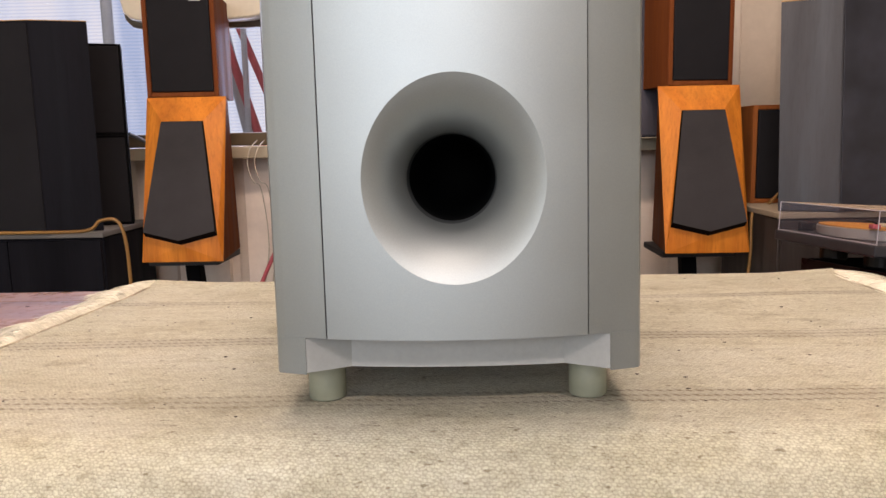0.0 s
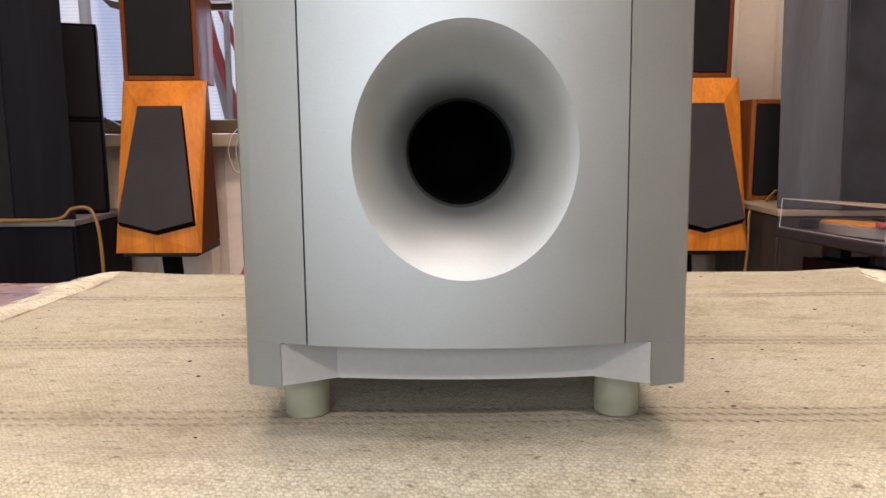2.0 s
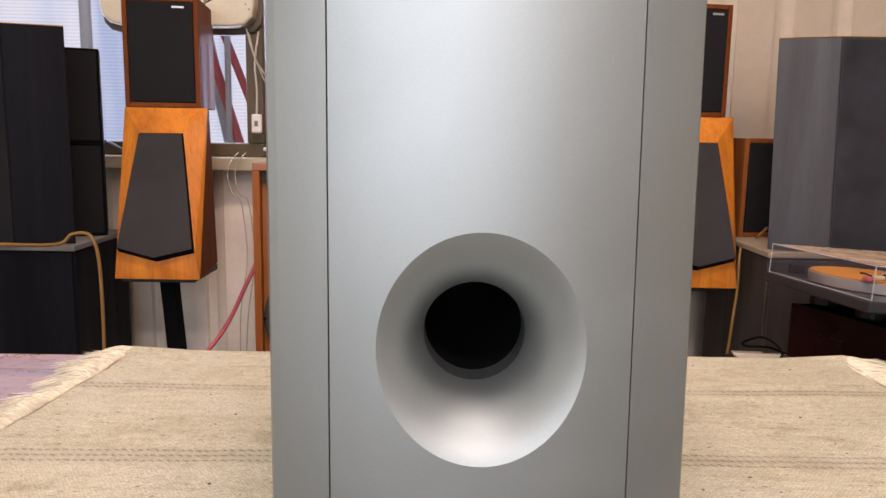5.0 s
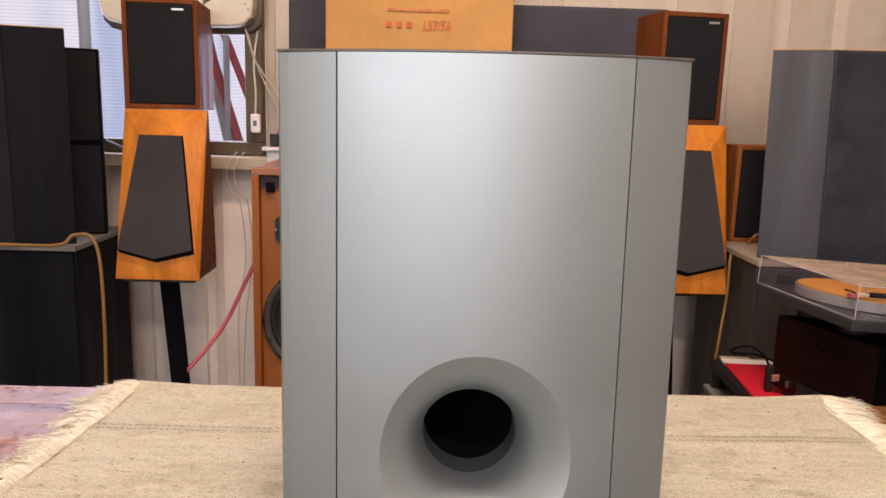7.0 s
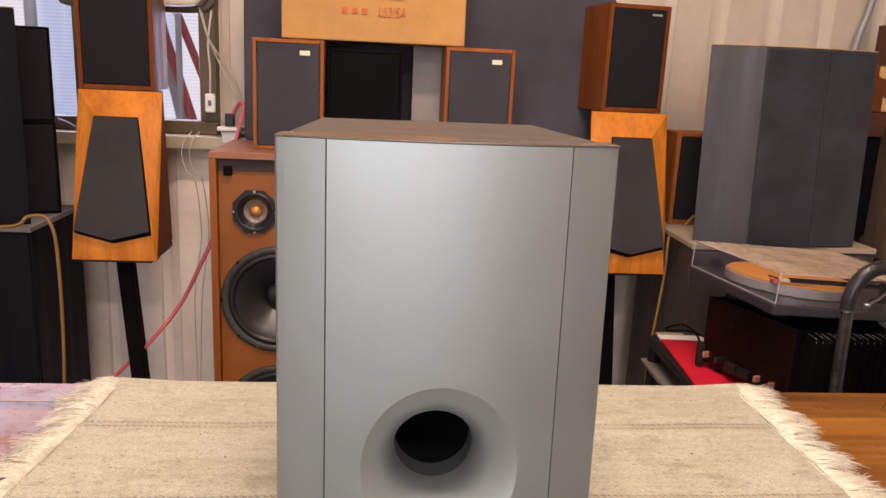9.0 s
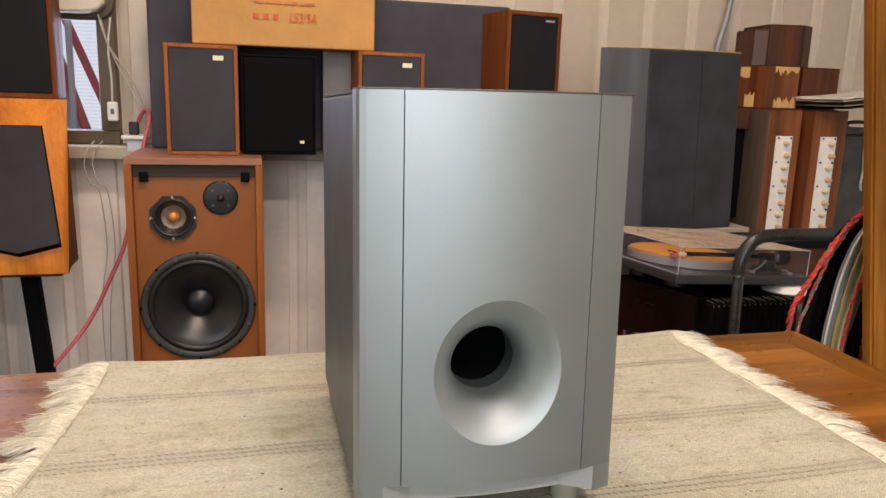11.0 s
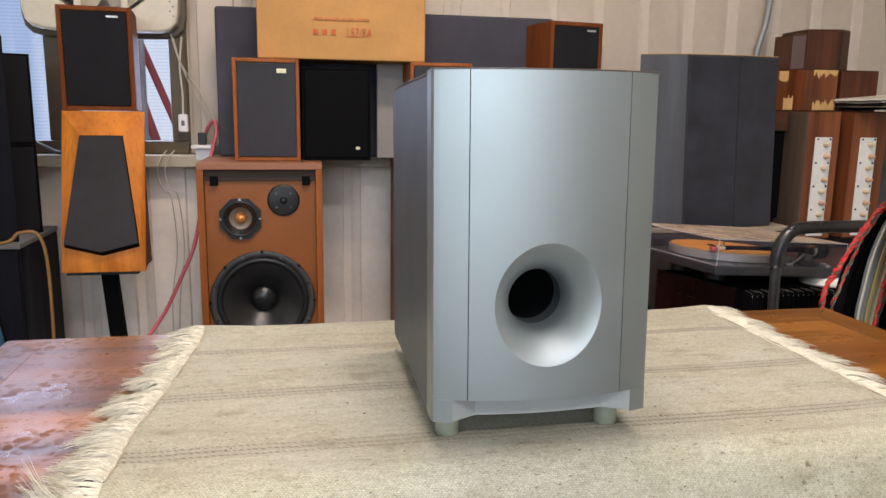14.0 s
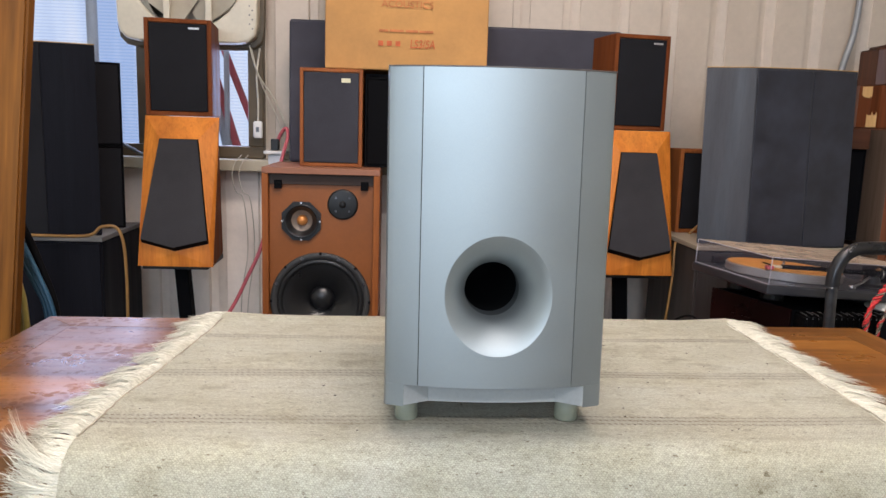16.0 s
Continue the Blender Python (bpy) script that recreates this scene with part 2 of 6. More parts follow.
    base = mix(nt, maths(nt, "MULTIPLY", end, 0.30), base, (0.50, 0.44, 0.32))
    nt.links.new(base, b.inputs["Base Color"])
    b.inputs["Roughness"].default_value = 0.97
    b.inputs["Specular IOR Level"].default_value = 0.2
    b.inputs["Sheen Weight"].default_value = 0.15
    h = maths(nt, "ADD", maths(nt, "MULTIPLY", knot, 0.8), maths(nt, "MULTIPLY", yarn, 0.5))
    h = maths(nt, "SUBTRACT", h, maths(nt, "MULTIPLY", lines, 0.6))
    bump(nt, b, h, 0.62, 0.0010)
    return m


def strands(name, dark, light):
    """Loose yarns, each in its own tone."""
    m, nt, b = nodes_of(name)
    geo = nt.nodes.new("ShaderNodeNewGeometry")
    n = noise_tex(nt, coords(nt), 60, 3)
    f = maths(nt, "ADD", maths(nt, "MULTIPLY", geo.outputs["Random Per Island"], 0.6), maths(nt, "MULTIPLY", n, 0.4))
    nt.links.new(ramp(nt, f, [(0.15, dark), (0.8, light)]), b.inputs["Base Color"])
    b.inputs["Roughness"].default_value = 0.95
    b.inputs["Specular IOR Level"].default_value = 0.15
    return m


def table_wood(name, axis="x", tone=1.0):
    """Varnished reddish wood: a hazy clear coat, worn off in ovals and flakes where the bare wood is dull."""
    dark, light = (0.066, 0.021, 0.004), (0.30, 0.118, 0.017)
    m = wood(name, tuple(c * tone for c in dark), tuple(c * tone for c in light), axis, 0.30, 0.8, 0.0, 2.6, 0.5, 0.75)
    nt = m.node_tree
    b = nt.nodes["Principled BSDF"]
    v = coords(nt)
    warp = nt.nodes.new("ShaderNodeVectorMath")
    warp.operation = "MULTIPLY_ADD"
    nz = nt.nodes.new("ShaderNodeTexNoise")
    nz.inputs["Scale"].default_value = 55
    nt.links.new(v, nz.inputs["Vector"])
    nt.links.new(nz.outputs["Color"], warp.inputs[0])
    warp.inputs[1].default_value = (0.012, 0.012, 0)
    nt.links.new(v, warp.inputs[2])
    spots = nt.nodes.new("ShaderNodeTexVoronoi")
    spots.inputs["Scale"].default_value = 80
    spots.inputs["Randomness"].default_value = 1.0
    nt.links.new(warp.outputs[0], spots.inputs["Vector"])
    size = ramp(nt, noise_tex(nt, v, 9, 3), [(0.40, (0.10,) * 3), (0.62, (0.62,) * 3)])
    sp = maths(nt, "MINIMUM", maths(nt, "MAXIMUM", maths(nt, "MULTIPLY", maths(nt, "SUBTRACT", size, spots.outputs["Distance"]), 7.0), 0.0), 1.0)
    flake = ramp(nt, noise_tex(nt, warp.outputs[0], 58, 6, 0.75), [(0.53, (0, 0, 0)), (0.63, (1, 1, 1))])
    worn = maths(nt, "MULTIPLY", maths(nt, "MAXIMUM", sp, flake), ramp(nt, noise_tex(nt, v, 26, 4, 0.6), [(0.36, (0.25,) * 3), (0.62, (1, 1, 1))]))
    sep = nt.nodes.new("ShaderNodeSeparateXYZ")
    nt.links.new(v, sep.inputs[0])
    side = ramp(nt, maths(nt, "ADD", maths(nt, "MULTIPLY", sep.outputs["X"], 0.8), 0.6), [(0.28, (1, 1, 1)), (0.42, (0, 0, 0))])
    worn = maths(nt, "MULTIPLY", worn, side)
    fog = noise_tex(nt, v, 14, 4)
    coat = ramp(nt, fog, [(0.3, (0.24,) * 3), (0.7, (0.38,) * 3)])
    nt.links.new(mix(nt, worn, coat, (0.52, 0.52, 0.52)), b.inputs["Roughness"])
    nt.links.new(maths(nt, "SUBTRACT", maths(nt, "ADD", 0.22, maths(nt, "MULTIPLY", side, 0.73)), maths(nt, "MULTIPLY", worn, 0.44)), b.inputs["Specular IOR Level"])
    col = b.inputs["Base Color"].links[0].from_socket
    nt.links.new(mix(nt, maths(nt, "MULTIPLY", worn, 0.35), col, (0.085, 0.032, 0.017)), b.inputs["Base Color"])
    fine = noise_tex(nt, v, 120, 4)
    h = maths(nt, "SUBTRACT", maths(nt, "MULTIPLY", fine, 0.3), maths(nt, "MULTIPLY", worn, 0.8))
    bump(nt, b, h, 0.16, 0.0006)
    return m


def clear_plastic(name, tint, rough=0.06, haze=0.10, dusty=(0.55, 0.44, 0.34)):
    """Thin smoky acrylic or glass: see-through, glossy by Fresnel, with a film of dust."""
    m, nt, b = nodes_of(name)
    nt.nodes.remove(b)
    dust = noise_tex(nt, coords(nt), 12, 5)
    tr, gl, df = (nt.nodes.new("ShaderNodeBsdf" + k) for k in ("Transparent", "Glossy", "Diffuse"))
    m1, m2 = nt.nodes.new("ShaderNodeMixShader"), nt.nodes.new("ShaderNodeMixShader")
    tr.inputs["Color"].default_value = (*tint, 1)
    gl.inputs["Roughness"].default_value = rough
    df.inputs["Color"].default_value = (*dusty, 1)
    fr = nt.nodes.new("ShaderNodeLayerWeight")
    gloss = maths(nt, "MULTIPLY", maths(nt, "POWER", fr.outputs["Facing"], 3.0), 0.30)
    nt.links.new(maths(nt, "ADD", gloss, 0.004), m1.inputs[0])
    nt.links.new(maths(nt, "MULTIPLY", dust, haze), m2.inputs[0])
    nt.links.new(tr.outputs[0], m1.inputs[1])
    nt.links.new(gl.outputs[0], m1.inputs[2])
    nt.links.new(m1.outputs[0], m2.inputs[1])
    nt.links.new(df.outputs[0], m2.inputs[2])
    nt.links.new(m2.outputs[0], nt.nodes["Material Output"].inputs["Surface"])
    return m


def braid(name, a, c, pitch=160.0, share=0.5):
    """Braided sleeving: two yarn colours in oblique steps."""
    m, nt, b = nodes_of(name)
    v = coords(nt)
    w = nt.nodes.new("ShaderNodeTexWave")
    w.bands_direction = "DIAGONAL"
    w.inputs["Scale"].default_value, w.inputs["Distortion"].default_value, w.inputs["Detail"].default_value = pitch / 1.6, 2.0, 2
    nt.links.new(v, w.inputs["Vector"])
    nt.links.new(ramp(nt, w.outputs["Fac"], [(1 - share - 0.05, a), (1 - share + 0.1, c)]), b.inputs["Base Color"])
    b.inputs["Roughness"].default_value = 0.6
    bump(nt, b, w.outputs["Fac"], 0.5, 0.001)
    return m


SILVER = silver_paint("silver_paint", (0.318, 0.352, 0.356), 0.465, 0.88)
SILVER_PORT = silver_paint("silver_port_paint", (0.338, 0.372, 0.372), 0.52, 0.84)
# darker copy of the port silver: the throat's shade put into the colour
SHADED_THROAT = silver_paint("shaded_throat_silver", (0.095, 0.107, 0.112), 0.52, 0.6)
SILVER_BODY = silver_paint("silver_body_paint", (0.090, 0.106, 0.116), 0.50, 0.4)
SUB_EDGE = plain("dark_gloss_edge", (0.085, 0.070, 0.060), 0.26, 0.0, 0.08, 40, 6, 0.015, spec=0.5)
CHARCOAL_FACE = plain("charcoal_painted_board", (0.0235, 0.0255, 0.037), 0.40, 0, 0.35, 35, 9, 0.12, spec=0.42)
SUB_TOP = plain("dark_top_paint", (0.060, 0.052, 0.046), 0.5, 0.0, 0.1, 40, 6, 0.02, spec=0.3)
TRIM_GREY = plain("grey_trim_paint", (0.29, 0.307, 0.303), 0.5, 0.0, 0.05, 300, 8, 0.05)
SEAM = plain("dark_seam", (0.02, 0.02, 0.02), 0.8)
PORT_BLACK = plain("port_black", (0.0025, 0.0027, 0.003), 0.7, spec=0.1)
RUBBER_GREEN = plain("grey_green_plastic", (0.27, 0.285, 0.215), 0.6, 0, 0.06, 200, 20, 0.08)
RUG = rug_weave("woven_wool")
FRINGE = strands("cream_yarn", (0.46, 0.43, 0.33), (0.72, 0.69, 0.575))
# brown of the hem cord stands in for the shade in the crease
HEM_YARN = plain("shaded_hem_yarn", (0.40, 0.36, 0.27), 0.95, 0, 0.35, 160, 30, 0.4, spec=0.15)
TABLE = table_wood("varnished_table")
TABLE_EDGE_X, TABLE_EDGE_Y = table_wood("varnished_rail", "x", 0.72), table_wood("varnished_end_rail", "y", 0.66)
TABLE_RIM = wood("varnished_table_rim", (0.11, 0.037, 0.006), (0.30, 0.118, 0.016), "x", 0.28, 0.7, 0.0, 2.0, 0.28)
SPECK = plain("dark_lint", (0.05, 0.035, 0.025), 0.9)
ORANGE_WOOD = wood("orange_veneer", (0.42, 0.118, 0.013), (0.64, 0.228, 0.030), "z", 0.38, 0.8, 0.0, 3.0, 0.25, 0.30)
TEAK = wood("teak_veneer", (0.21, 0.062, 0.015), (0.34, 0.110, 0.028), "z", 0.5, 1.0, spec=0.15)
TEAK_TOP = wood("teak_veneer_level", (0.24, 0.09, 0.045), (0.36, 0.155, 0.08), "x", 0.5, 1.0)
TEAK_BAFFLE = plain("teak_baffle", (0.245, 0.079, 0.018), 0.42, 0, 0.10, 90, 6.0, 0.08, spec=0.3)
DARK_BROWN = plain("dark_brown", (0.028, 0.014, 0.009), 0.7)
WALNUT = wood("walnut_veneer", (0.12, 0.034, 0.011), (0.21, 0.064, 0.020), "z", 0.6, 1.1, spec=0.04)
ROSEWOOD = wood("rosewood_veneer", (0.016, 0.006, 0.004), (0.115, 0.036, 0.014), "z", 0.4, 0.6, 0.0, 3.0, 0.3, 0.5)
ROSEWOOD_RED = wood("red_rosewood_veneer", (0.050, 0.015, 0.006), (0.27, 0.083, 0.029), "z", 0.36, 0.6, 0.0, 3.0, 0.35, 0.35)
DUSTY_VENEER = wood("dusty_faded_veneer", (0.060, 0.040, 0.028), (0.16, 0.112, 0.082), "z", 0.6, 0.5, 0.0, 3.0, 0.2, 0.4)
ROSEWOOD_X = wood("rosewood_veneer_level", (0.040, 0.015, 0.008), (0.12, 0.042, 0.020), "x", 0.42, 0.7, 0.0, 3.0, 0.3)
POST_WOOD = wood("oiled_post", (0.070, 0.021, 0.003), (0.33, 0.128, 0.017), "z", 0.42, 0.75, 0.0, 4.0, 0.22, 0.9)
RAW_WOOD = wood("bare_chipboard", (0.50, 0.29, 0.10), (0.66, 0.42, 0.17), "z", 0.8, 1.0)
CLOTH_BLACK = cloth("speaker_cloth_black", (0.013, 0.013, 0.0155))
CLOTH_GREY = cloth("speaker_cloth_charcoal", (0.040, 0.038, 0.041))
CLOTH_WARM = cloth("speaker_cloth_slate", (0.046, 0.046, 0.056))
FELT = cloth("grey_felt", (0.062, 0.061, 0.076), 800)
BLACK_ASH = wood("black_ash", (0.0042, 0.0042, 0.0065), (0.0100, 0.0100, 0.0142), "z", 0.5, 1.0, spec=0.07)
GREY_ASH = wood("grey_brown_ash", (0.028, 0.024, 0.023), (0.062, 0.055, 0.054), "z", 0.5, 1.0, spec=0.25)
DARK_VENEER = wood("charcoal_ash", (0.019, 0.020, 0.026), (0.046, 0.047, 0.057), "z", 0.48, 1.2)
BLACK = plain("black_paint", (0.008, 0.008, 0.009), 0.5)
MATT_BLACK = plain("matt_black", (0.0032, 0.0032, 0.004), 0.8, spec=0.08)
RUBBER = plain("black_rubber", (0.009, 0.009, 0.0095), 0.42, 0, 0.2, 120, 10, 0.2, spec=0.4)
CONE = plain("paper_cone", (0.009, 0.009, 0.010), 0.34, 0, 0.25, 160, 14, 0.12, spec=0.6)
CONE_PALE = plain("pale_cone", (0.20, 0.16, 0.13), 0.35, 0, 0.2, 120, 30, 0.2)
CAP_ORANGE = plain("copper_dust_cap", (0.62, 0.24, 0.06), 0.35, 0.4, 0.1)
STEEL = plain("bright_steel", (0.60, 0.61, 0.63), 0.25, 1.0, 0.08)
CONDUIT = plain("galvanised_conduit", (0.30, 0.31, 0.32), 0.45, 0.3, 0.12)
GUNMETAL = plain("dark_metal", (0.13, 0.13, 0.14), 0.33, 0.8, 0.35, 90, 25, 0.3)
CREAM_METAL = plain("cream_sheet_metal", (0.545, 0.465, 0.38), 0.5, 0, 0.09, 40, 1.7, 0.08)
# paler than the upper wall: lamplight on the low wall put into the colour
LIT_SHEET_METAL = plain("lit_pale_sheet_metal", (0.87, 0.78, 0.69), 0.5, 0, 0.10, 40, 1.7, 0.08)
TAN_METAL = plain("tan_shutter_metal", (0.40, 0.355, 0.27), 0.5, 0, 0.15, 60, 6, 0.1)
CREAM_PAINT = plain("cream_enamel", (0.62, 0.57, 0.45), 0.4, 0, 0.1, 60, 6, 0.1)
# cream darkened in the colour, as the ledge's front catches less light
LEDGE_PAINT = plain("shaded_ledge_paint", (0.40, 0.355, 0.26), 0.5, 0, 0.15, 60, 6, 0.12)
OLIVE_FRAME = plain("olive_brown_frame", (0.085, 0.062, 0.032), 0.5, 0.0, 0.25, 50, 6, 0.2)
WHITE_PLASTIC = plain("white_plastic", (0.78, 0.77, 0.74), 0.4, 0, 0.06)
BADGE = plain("silver_badge", (0.50, 0.50, 0.49), 0.35, 0.6, 0.05)
BADGE_CREAM = plain("cream_badge", (0.72, 0.68, 0.45), 0.45, 0, 0.06)
CARD = plain("corrugated_card", (0.50, 0.258, 0.080), 0.85, 0, 0.16, 90, 5.0, 0.3)
PRINT_RED = plain("red_print", (0.52, 0.115, 0.040), 0.85, 0, 0.25, 160, 30)
PRINT_FAINT = plain("faint_red_print", (0.50, 0.175, 0.058), 0.85, 0, 0.3, 200, 30)
PAPER = plain("old_paper", (0.70, 0.66, 0.58), 0.9, 0, 0.12)
RED_CABLE = plain("red_flex", (0.60, 0.12, 0.14), 0.45)
YELLOW_CABLE = plain("ochre_flex", (0.27, 0.14, 0.035), 0.5)
WHITE_CABLE = plain("ivory_flex", (0.50, 0.46, 0.37), 0.5)
BLUE_CABLE = plain("blue_flex", (0.018, 0.065, 0.110), 0.45)
OLIVE_CABLE = plain("olive_clear_flex", (0.29, 0.225, 0.060), 0.35)
GREY_CABLE = plain("grey_blue_flex", (0.12, 0.14, 0.15), 0.4)
BRAID_RED = braid("red_braid", (0.70, 0.030, 0.026), (0.16, 0.010, 0.010), 260, 0.22)
BRAID_FLECK = braid("black_cream_braid", (0.010, 0.009, 0.009), (0.70, 0.60, 0.40), 420, 0.13)
BRAID_DOT = braid("black_white_braid", (0.015, 0.015, 0.015), (0.62, 0.55, 0.38), 300, 0.14)
FOIL = plain("crinkled_foil", (0.55, 0.58, 0.62), 0.22, 1.0, 0.15, 45, 20, 1.0)
RED_SHEET = plain("red_gloss_print", (0.66, 0.020, 0.040), 0.35, 0, 0.05)
FIN_GLINT = plain("fin_edge_glint", (0.24, 0.235, 0.23), 0.35, 0.2, 0.4, 120, 60)
FIN = plain("fin_black", (0.0045, 0.0045, 0.005), 0.6, 0.0, 0.2, spec=0.05)
FLANGE = plain("grey_rubber_flange", (0.034, 0.033, 0.032), 0.55, 0, 0.2, 120, 10, 0.2)
EDGE_GLINT = plain("acrylic_edge_glint", (0.46, 0.43, 0.48), 0.3)
GRIP = plain("worn_grip_rubber", (0.022, 0.022, 0.024), 0.33, 0, 0.3, 60, 14, 0.3, spec=0.6)
SMOKED_RED = plain("dark_maroon_lacquer", (0.011, 0.0025, 0.0025), 0.25, 0, 0.2, 30, 6, 0.03, spec=0.3)
MAT_ORANGE = plain("amber_mat", (0.78, 0.36, 0.075), 0.5, 0, 0.05, 200, 10, 0.1)
PLINTH = plain("graphite_plinth", (0.046, 0.047, 0.055), 0.32, 0.3, 0.08)
PLATTER = plain("satin_platter", (0.36, 0.34, 0.33), 0.35, 0.3, 0.05)
ACRYLIC = clear_plastic("smoky_acrylic", (0.93, 0.93, 0.95), 0.05, 0.030, (0.50, 0.48, 0.60))
GLASS = clear_plastic("window_glass", (0.95, 0.97, 0.99), 0.03, 0.03)
FLOOR_MAT = plain("worn_concrete", (0.13, 0.126, 0.118), 0.7, 0, 0.2, 40, 2.0, 0.2)
CEILING_MAT = plain("ceiling_board", (0.66, 0.64, 0.58), 0.9, 0, 0.06)
OUTSIDE = daylight("daylight_sheet")
OUT_RED = plain("red_outdoor_paint", (0.62, 0.12, 0.13), 0.5)
WARM_GREY = plain("warm_grey_paint", (0.26, 0.235, 0.22), 0.6)
OUT_GREY = plain("pale_outdoor_paint", (0.55, 0.57, 0.60), 0.5)
LAMP_GLOW = glowing("lamp_diffuser", (1.0, 0.97, 0.9), 4.0)

# ---- mesh helpers ----


def part(name, bm, material, parent=None, label="", smooth=False):
    me = bpy.data.meshes.new(name)
    bm.normal_update()
    bm.to_mesh(me)
    bm.free()
    if smooth:
        for p in me.polygons:
            p.use_smooth = True
    for m in material if isinstance(material, (list, tuple)) else (material,):
        me.materials.append(m)
    ob = new(name, me)
    if parent:
        ob.parent = parent
    if label:
        ob["label"] = label
    return ob


def thing(name, label, category, m, group="", kind=""):
    ob = new(name)
    ob.empty_display_size = 0.05
    ob.matrix_world = m
    return tagged(ob, label, category, group, kind)


def box(x0, x1, y0, y1, z0, z1, bevel=0.002, seg=2, bm=None):
    """A rounded-edged block."""
    own = bmesh.new()
    bmesh.ops.create_cube(own, size=1)
    for v in own.verts:
        v.co = Vector(((x0 + x1) / 2 + v.co.x * (x1 - x0), (y0 + y1) / 2 + v.co.y * (y1 - y0), (z0 + z1) / 2 + v.co.z * (z1 - z0)))
    if bevel:
        bmesh.ops.bevel(own, geom=own.edges[:], offset=bevel, segments=seg, profile=0.5, affect="EDGES")
    return joined(bm, own) if bm else own


def joined(bm, other):
    me = bpy.data.meshes.new("tmp")
    other.to_mesh(me)
    other.free()
    bm.from_mesh(me)
    bpy.data.meshes.remove(me)
    return bm


def prism(points, z0, z1, bevel=0.0, axis="z"):
    """A closed outline, run along one axis. axis z: points are (x, y); axis y: points are (x, z), from y=z0 to z1."""
    bm = bmesh.new()
    put = (lambda p, h: (p[0], p[1], h)) if axis == "z" else (lambda p, h: (p[0], h, p[1]))
    lo, hi = [bm.verts.new(put(p, z0)) for p in points], [bm.verts.new(put(p, z1)) for p in points]
    n = len(points)
    bm.faces.new(lo)
    bm.faces.new(hi)
    for i in range(n):
        bm.faces.new((lo[i], lo[(i + 1) % n], hi[(i + 1) % n], hi[i]))
    bmesh.ops.recalc_face_normals(bm, faces=bm.faces)
    if bevel:
        bmesh.ops.bevel(bm, geom=bm.edges[:], offset=bevel, segments=2, profile=0.5, affect="EDGES")
    return bm


def lathe(profile, segs=32, axis="y", center=(0, 0, 0), bm=None, close=False):
    """A profile of (radius, height) turned round an axis through center."""
    bm = bm or bmesh.new()
    rings = []
    for r, h in profile:
        ring = []
        for k in range(segs):
            a = 2 * math.pi * k / segs
            u, w = r * math.cos(a), r * math.sin(a)
            co = {"y": (u, h, w), "z": (u, w, h), "x": (h, u, w)}[axis]
            ring.append(bm.verts.new(Vector(co) + Vector(center)))
        rings.append(ring)
    for a, b in zip(rings, rings[1:]):
        for k in range(segs):
            bm.faces.new((a[k], a[(k + 1) % segs], b[(k + 1) % segs], b[k]))
    if close:
        bm.faces.new(rings[0])
        bm.faces.new(rings[-1])
    bmesh.ops.recalc_face_normals(bm, faces=bm.faces)
    return bm


def smooth_path(pts, n=8):
    """Catmull-Rom through the points."""
    P = [Vector(p) for p in pts]
    P = [2 * P[0] - P[1], *P, 2 * P[-1] - P[-2]]
    out = []
    for i in range(1, len(P) - 2):
        a, b, c, d = P[i - 1:i + 3]
        for k in range(n):
            t = k / n
            out.append(0.5 * ((2 * b) + (c - a) * t + (2 * a - 5 * b + 4 * c - d) * t * t + (3 * b - a - 3 * c + d) * t ** 3))
    return out + [P[-2]]


def sweep(pts, radius, segs=8, bm=None, smooth=8):
    """A round rod along a path."""
    bm = bm or bmesh.new()
    path = smooth_path(pts, smooth) if smooth else [Vector(p) for p in pts]
    up = Vector((0, 0, 1)) if abs((path[1] - path[0]).normalized().z) < 0.9 else Vector((1, 0, 0))
    rings, side = [], None
    for i, p in enumerate(path):
        d = (path[min(i + 1, len(path) - 1)] - path[max(i - 1, 0)]).normalized()
        side = (d.cross(up) if side is None else side - d * side.dot(d)).normalized()
        other = d.cross(side)
        rings.append([bm.verts.new(p + radius * (math.cos(2 * math.pi * k / segs) * side + math.sin(2 * math.pi * k / segs) * other)) for k in range(segs)])
    for a, b in zip(rings, rings[1:]):
        for k in range(segs):
            bm.faces.new((a[k], a[(k + 1) % segs], b[(k + 1) % segs], b[k]))
    bm.faces.new(rings[0])
    bm.faces.new(rings[-1])
    return bm


def lettering(name, text, size, m, material, parent, label, squeeze=1.0, shear=0.0):
    cu = bpy.data.curves.new(name, "FONT")
    cu.body, cu.size, cu.extrude, cu.shear = text, size, 0.0003, shear
    cu.align_x, cu.align_y = "CENTER", "CENTER"
    tmp = new("tmp_text", cu)
    bpy.context.view_layer.update()
    me = bpy.data.meshes.new_from_object(tmp.evaluated_get(bpy.context.evaluated_depsgraph_get()))
    bpy.data.objects.remove(tmp)
    me.materials.clear()
    me.materials.append(material)
    me.name = name
    ob = new(name, me)
    ob.parent = parent
    ob.matrix_basis = m @ Matrix.Diagonal((squeeze, 1, 1, 1))
    ob["label"] = label
    return ob

# ---- the room ----
WALL_Y = 2.36


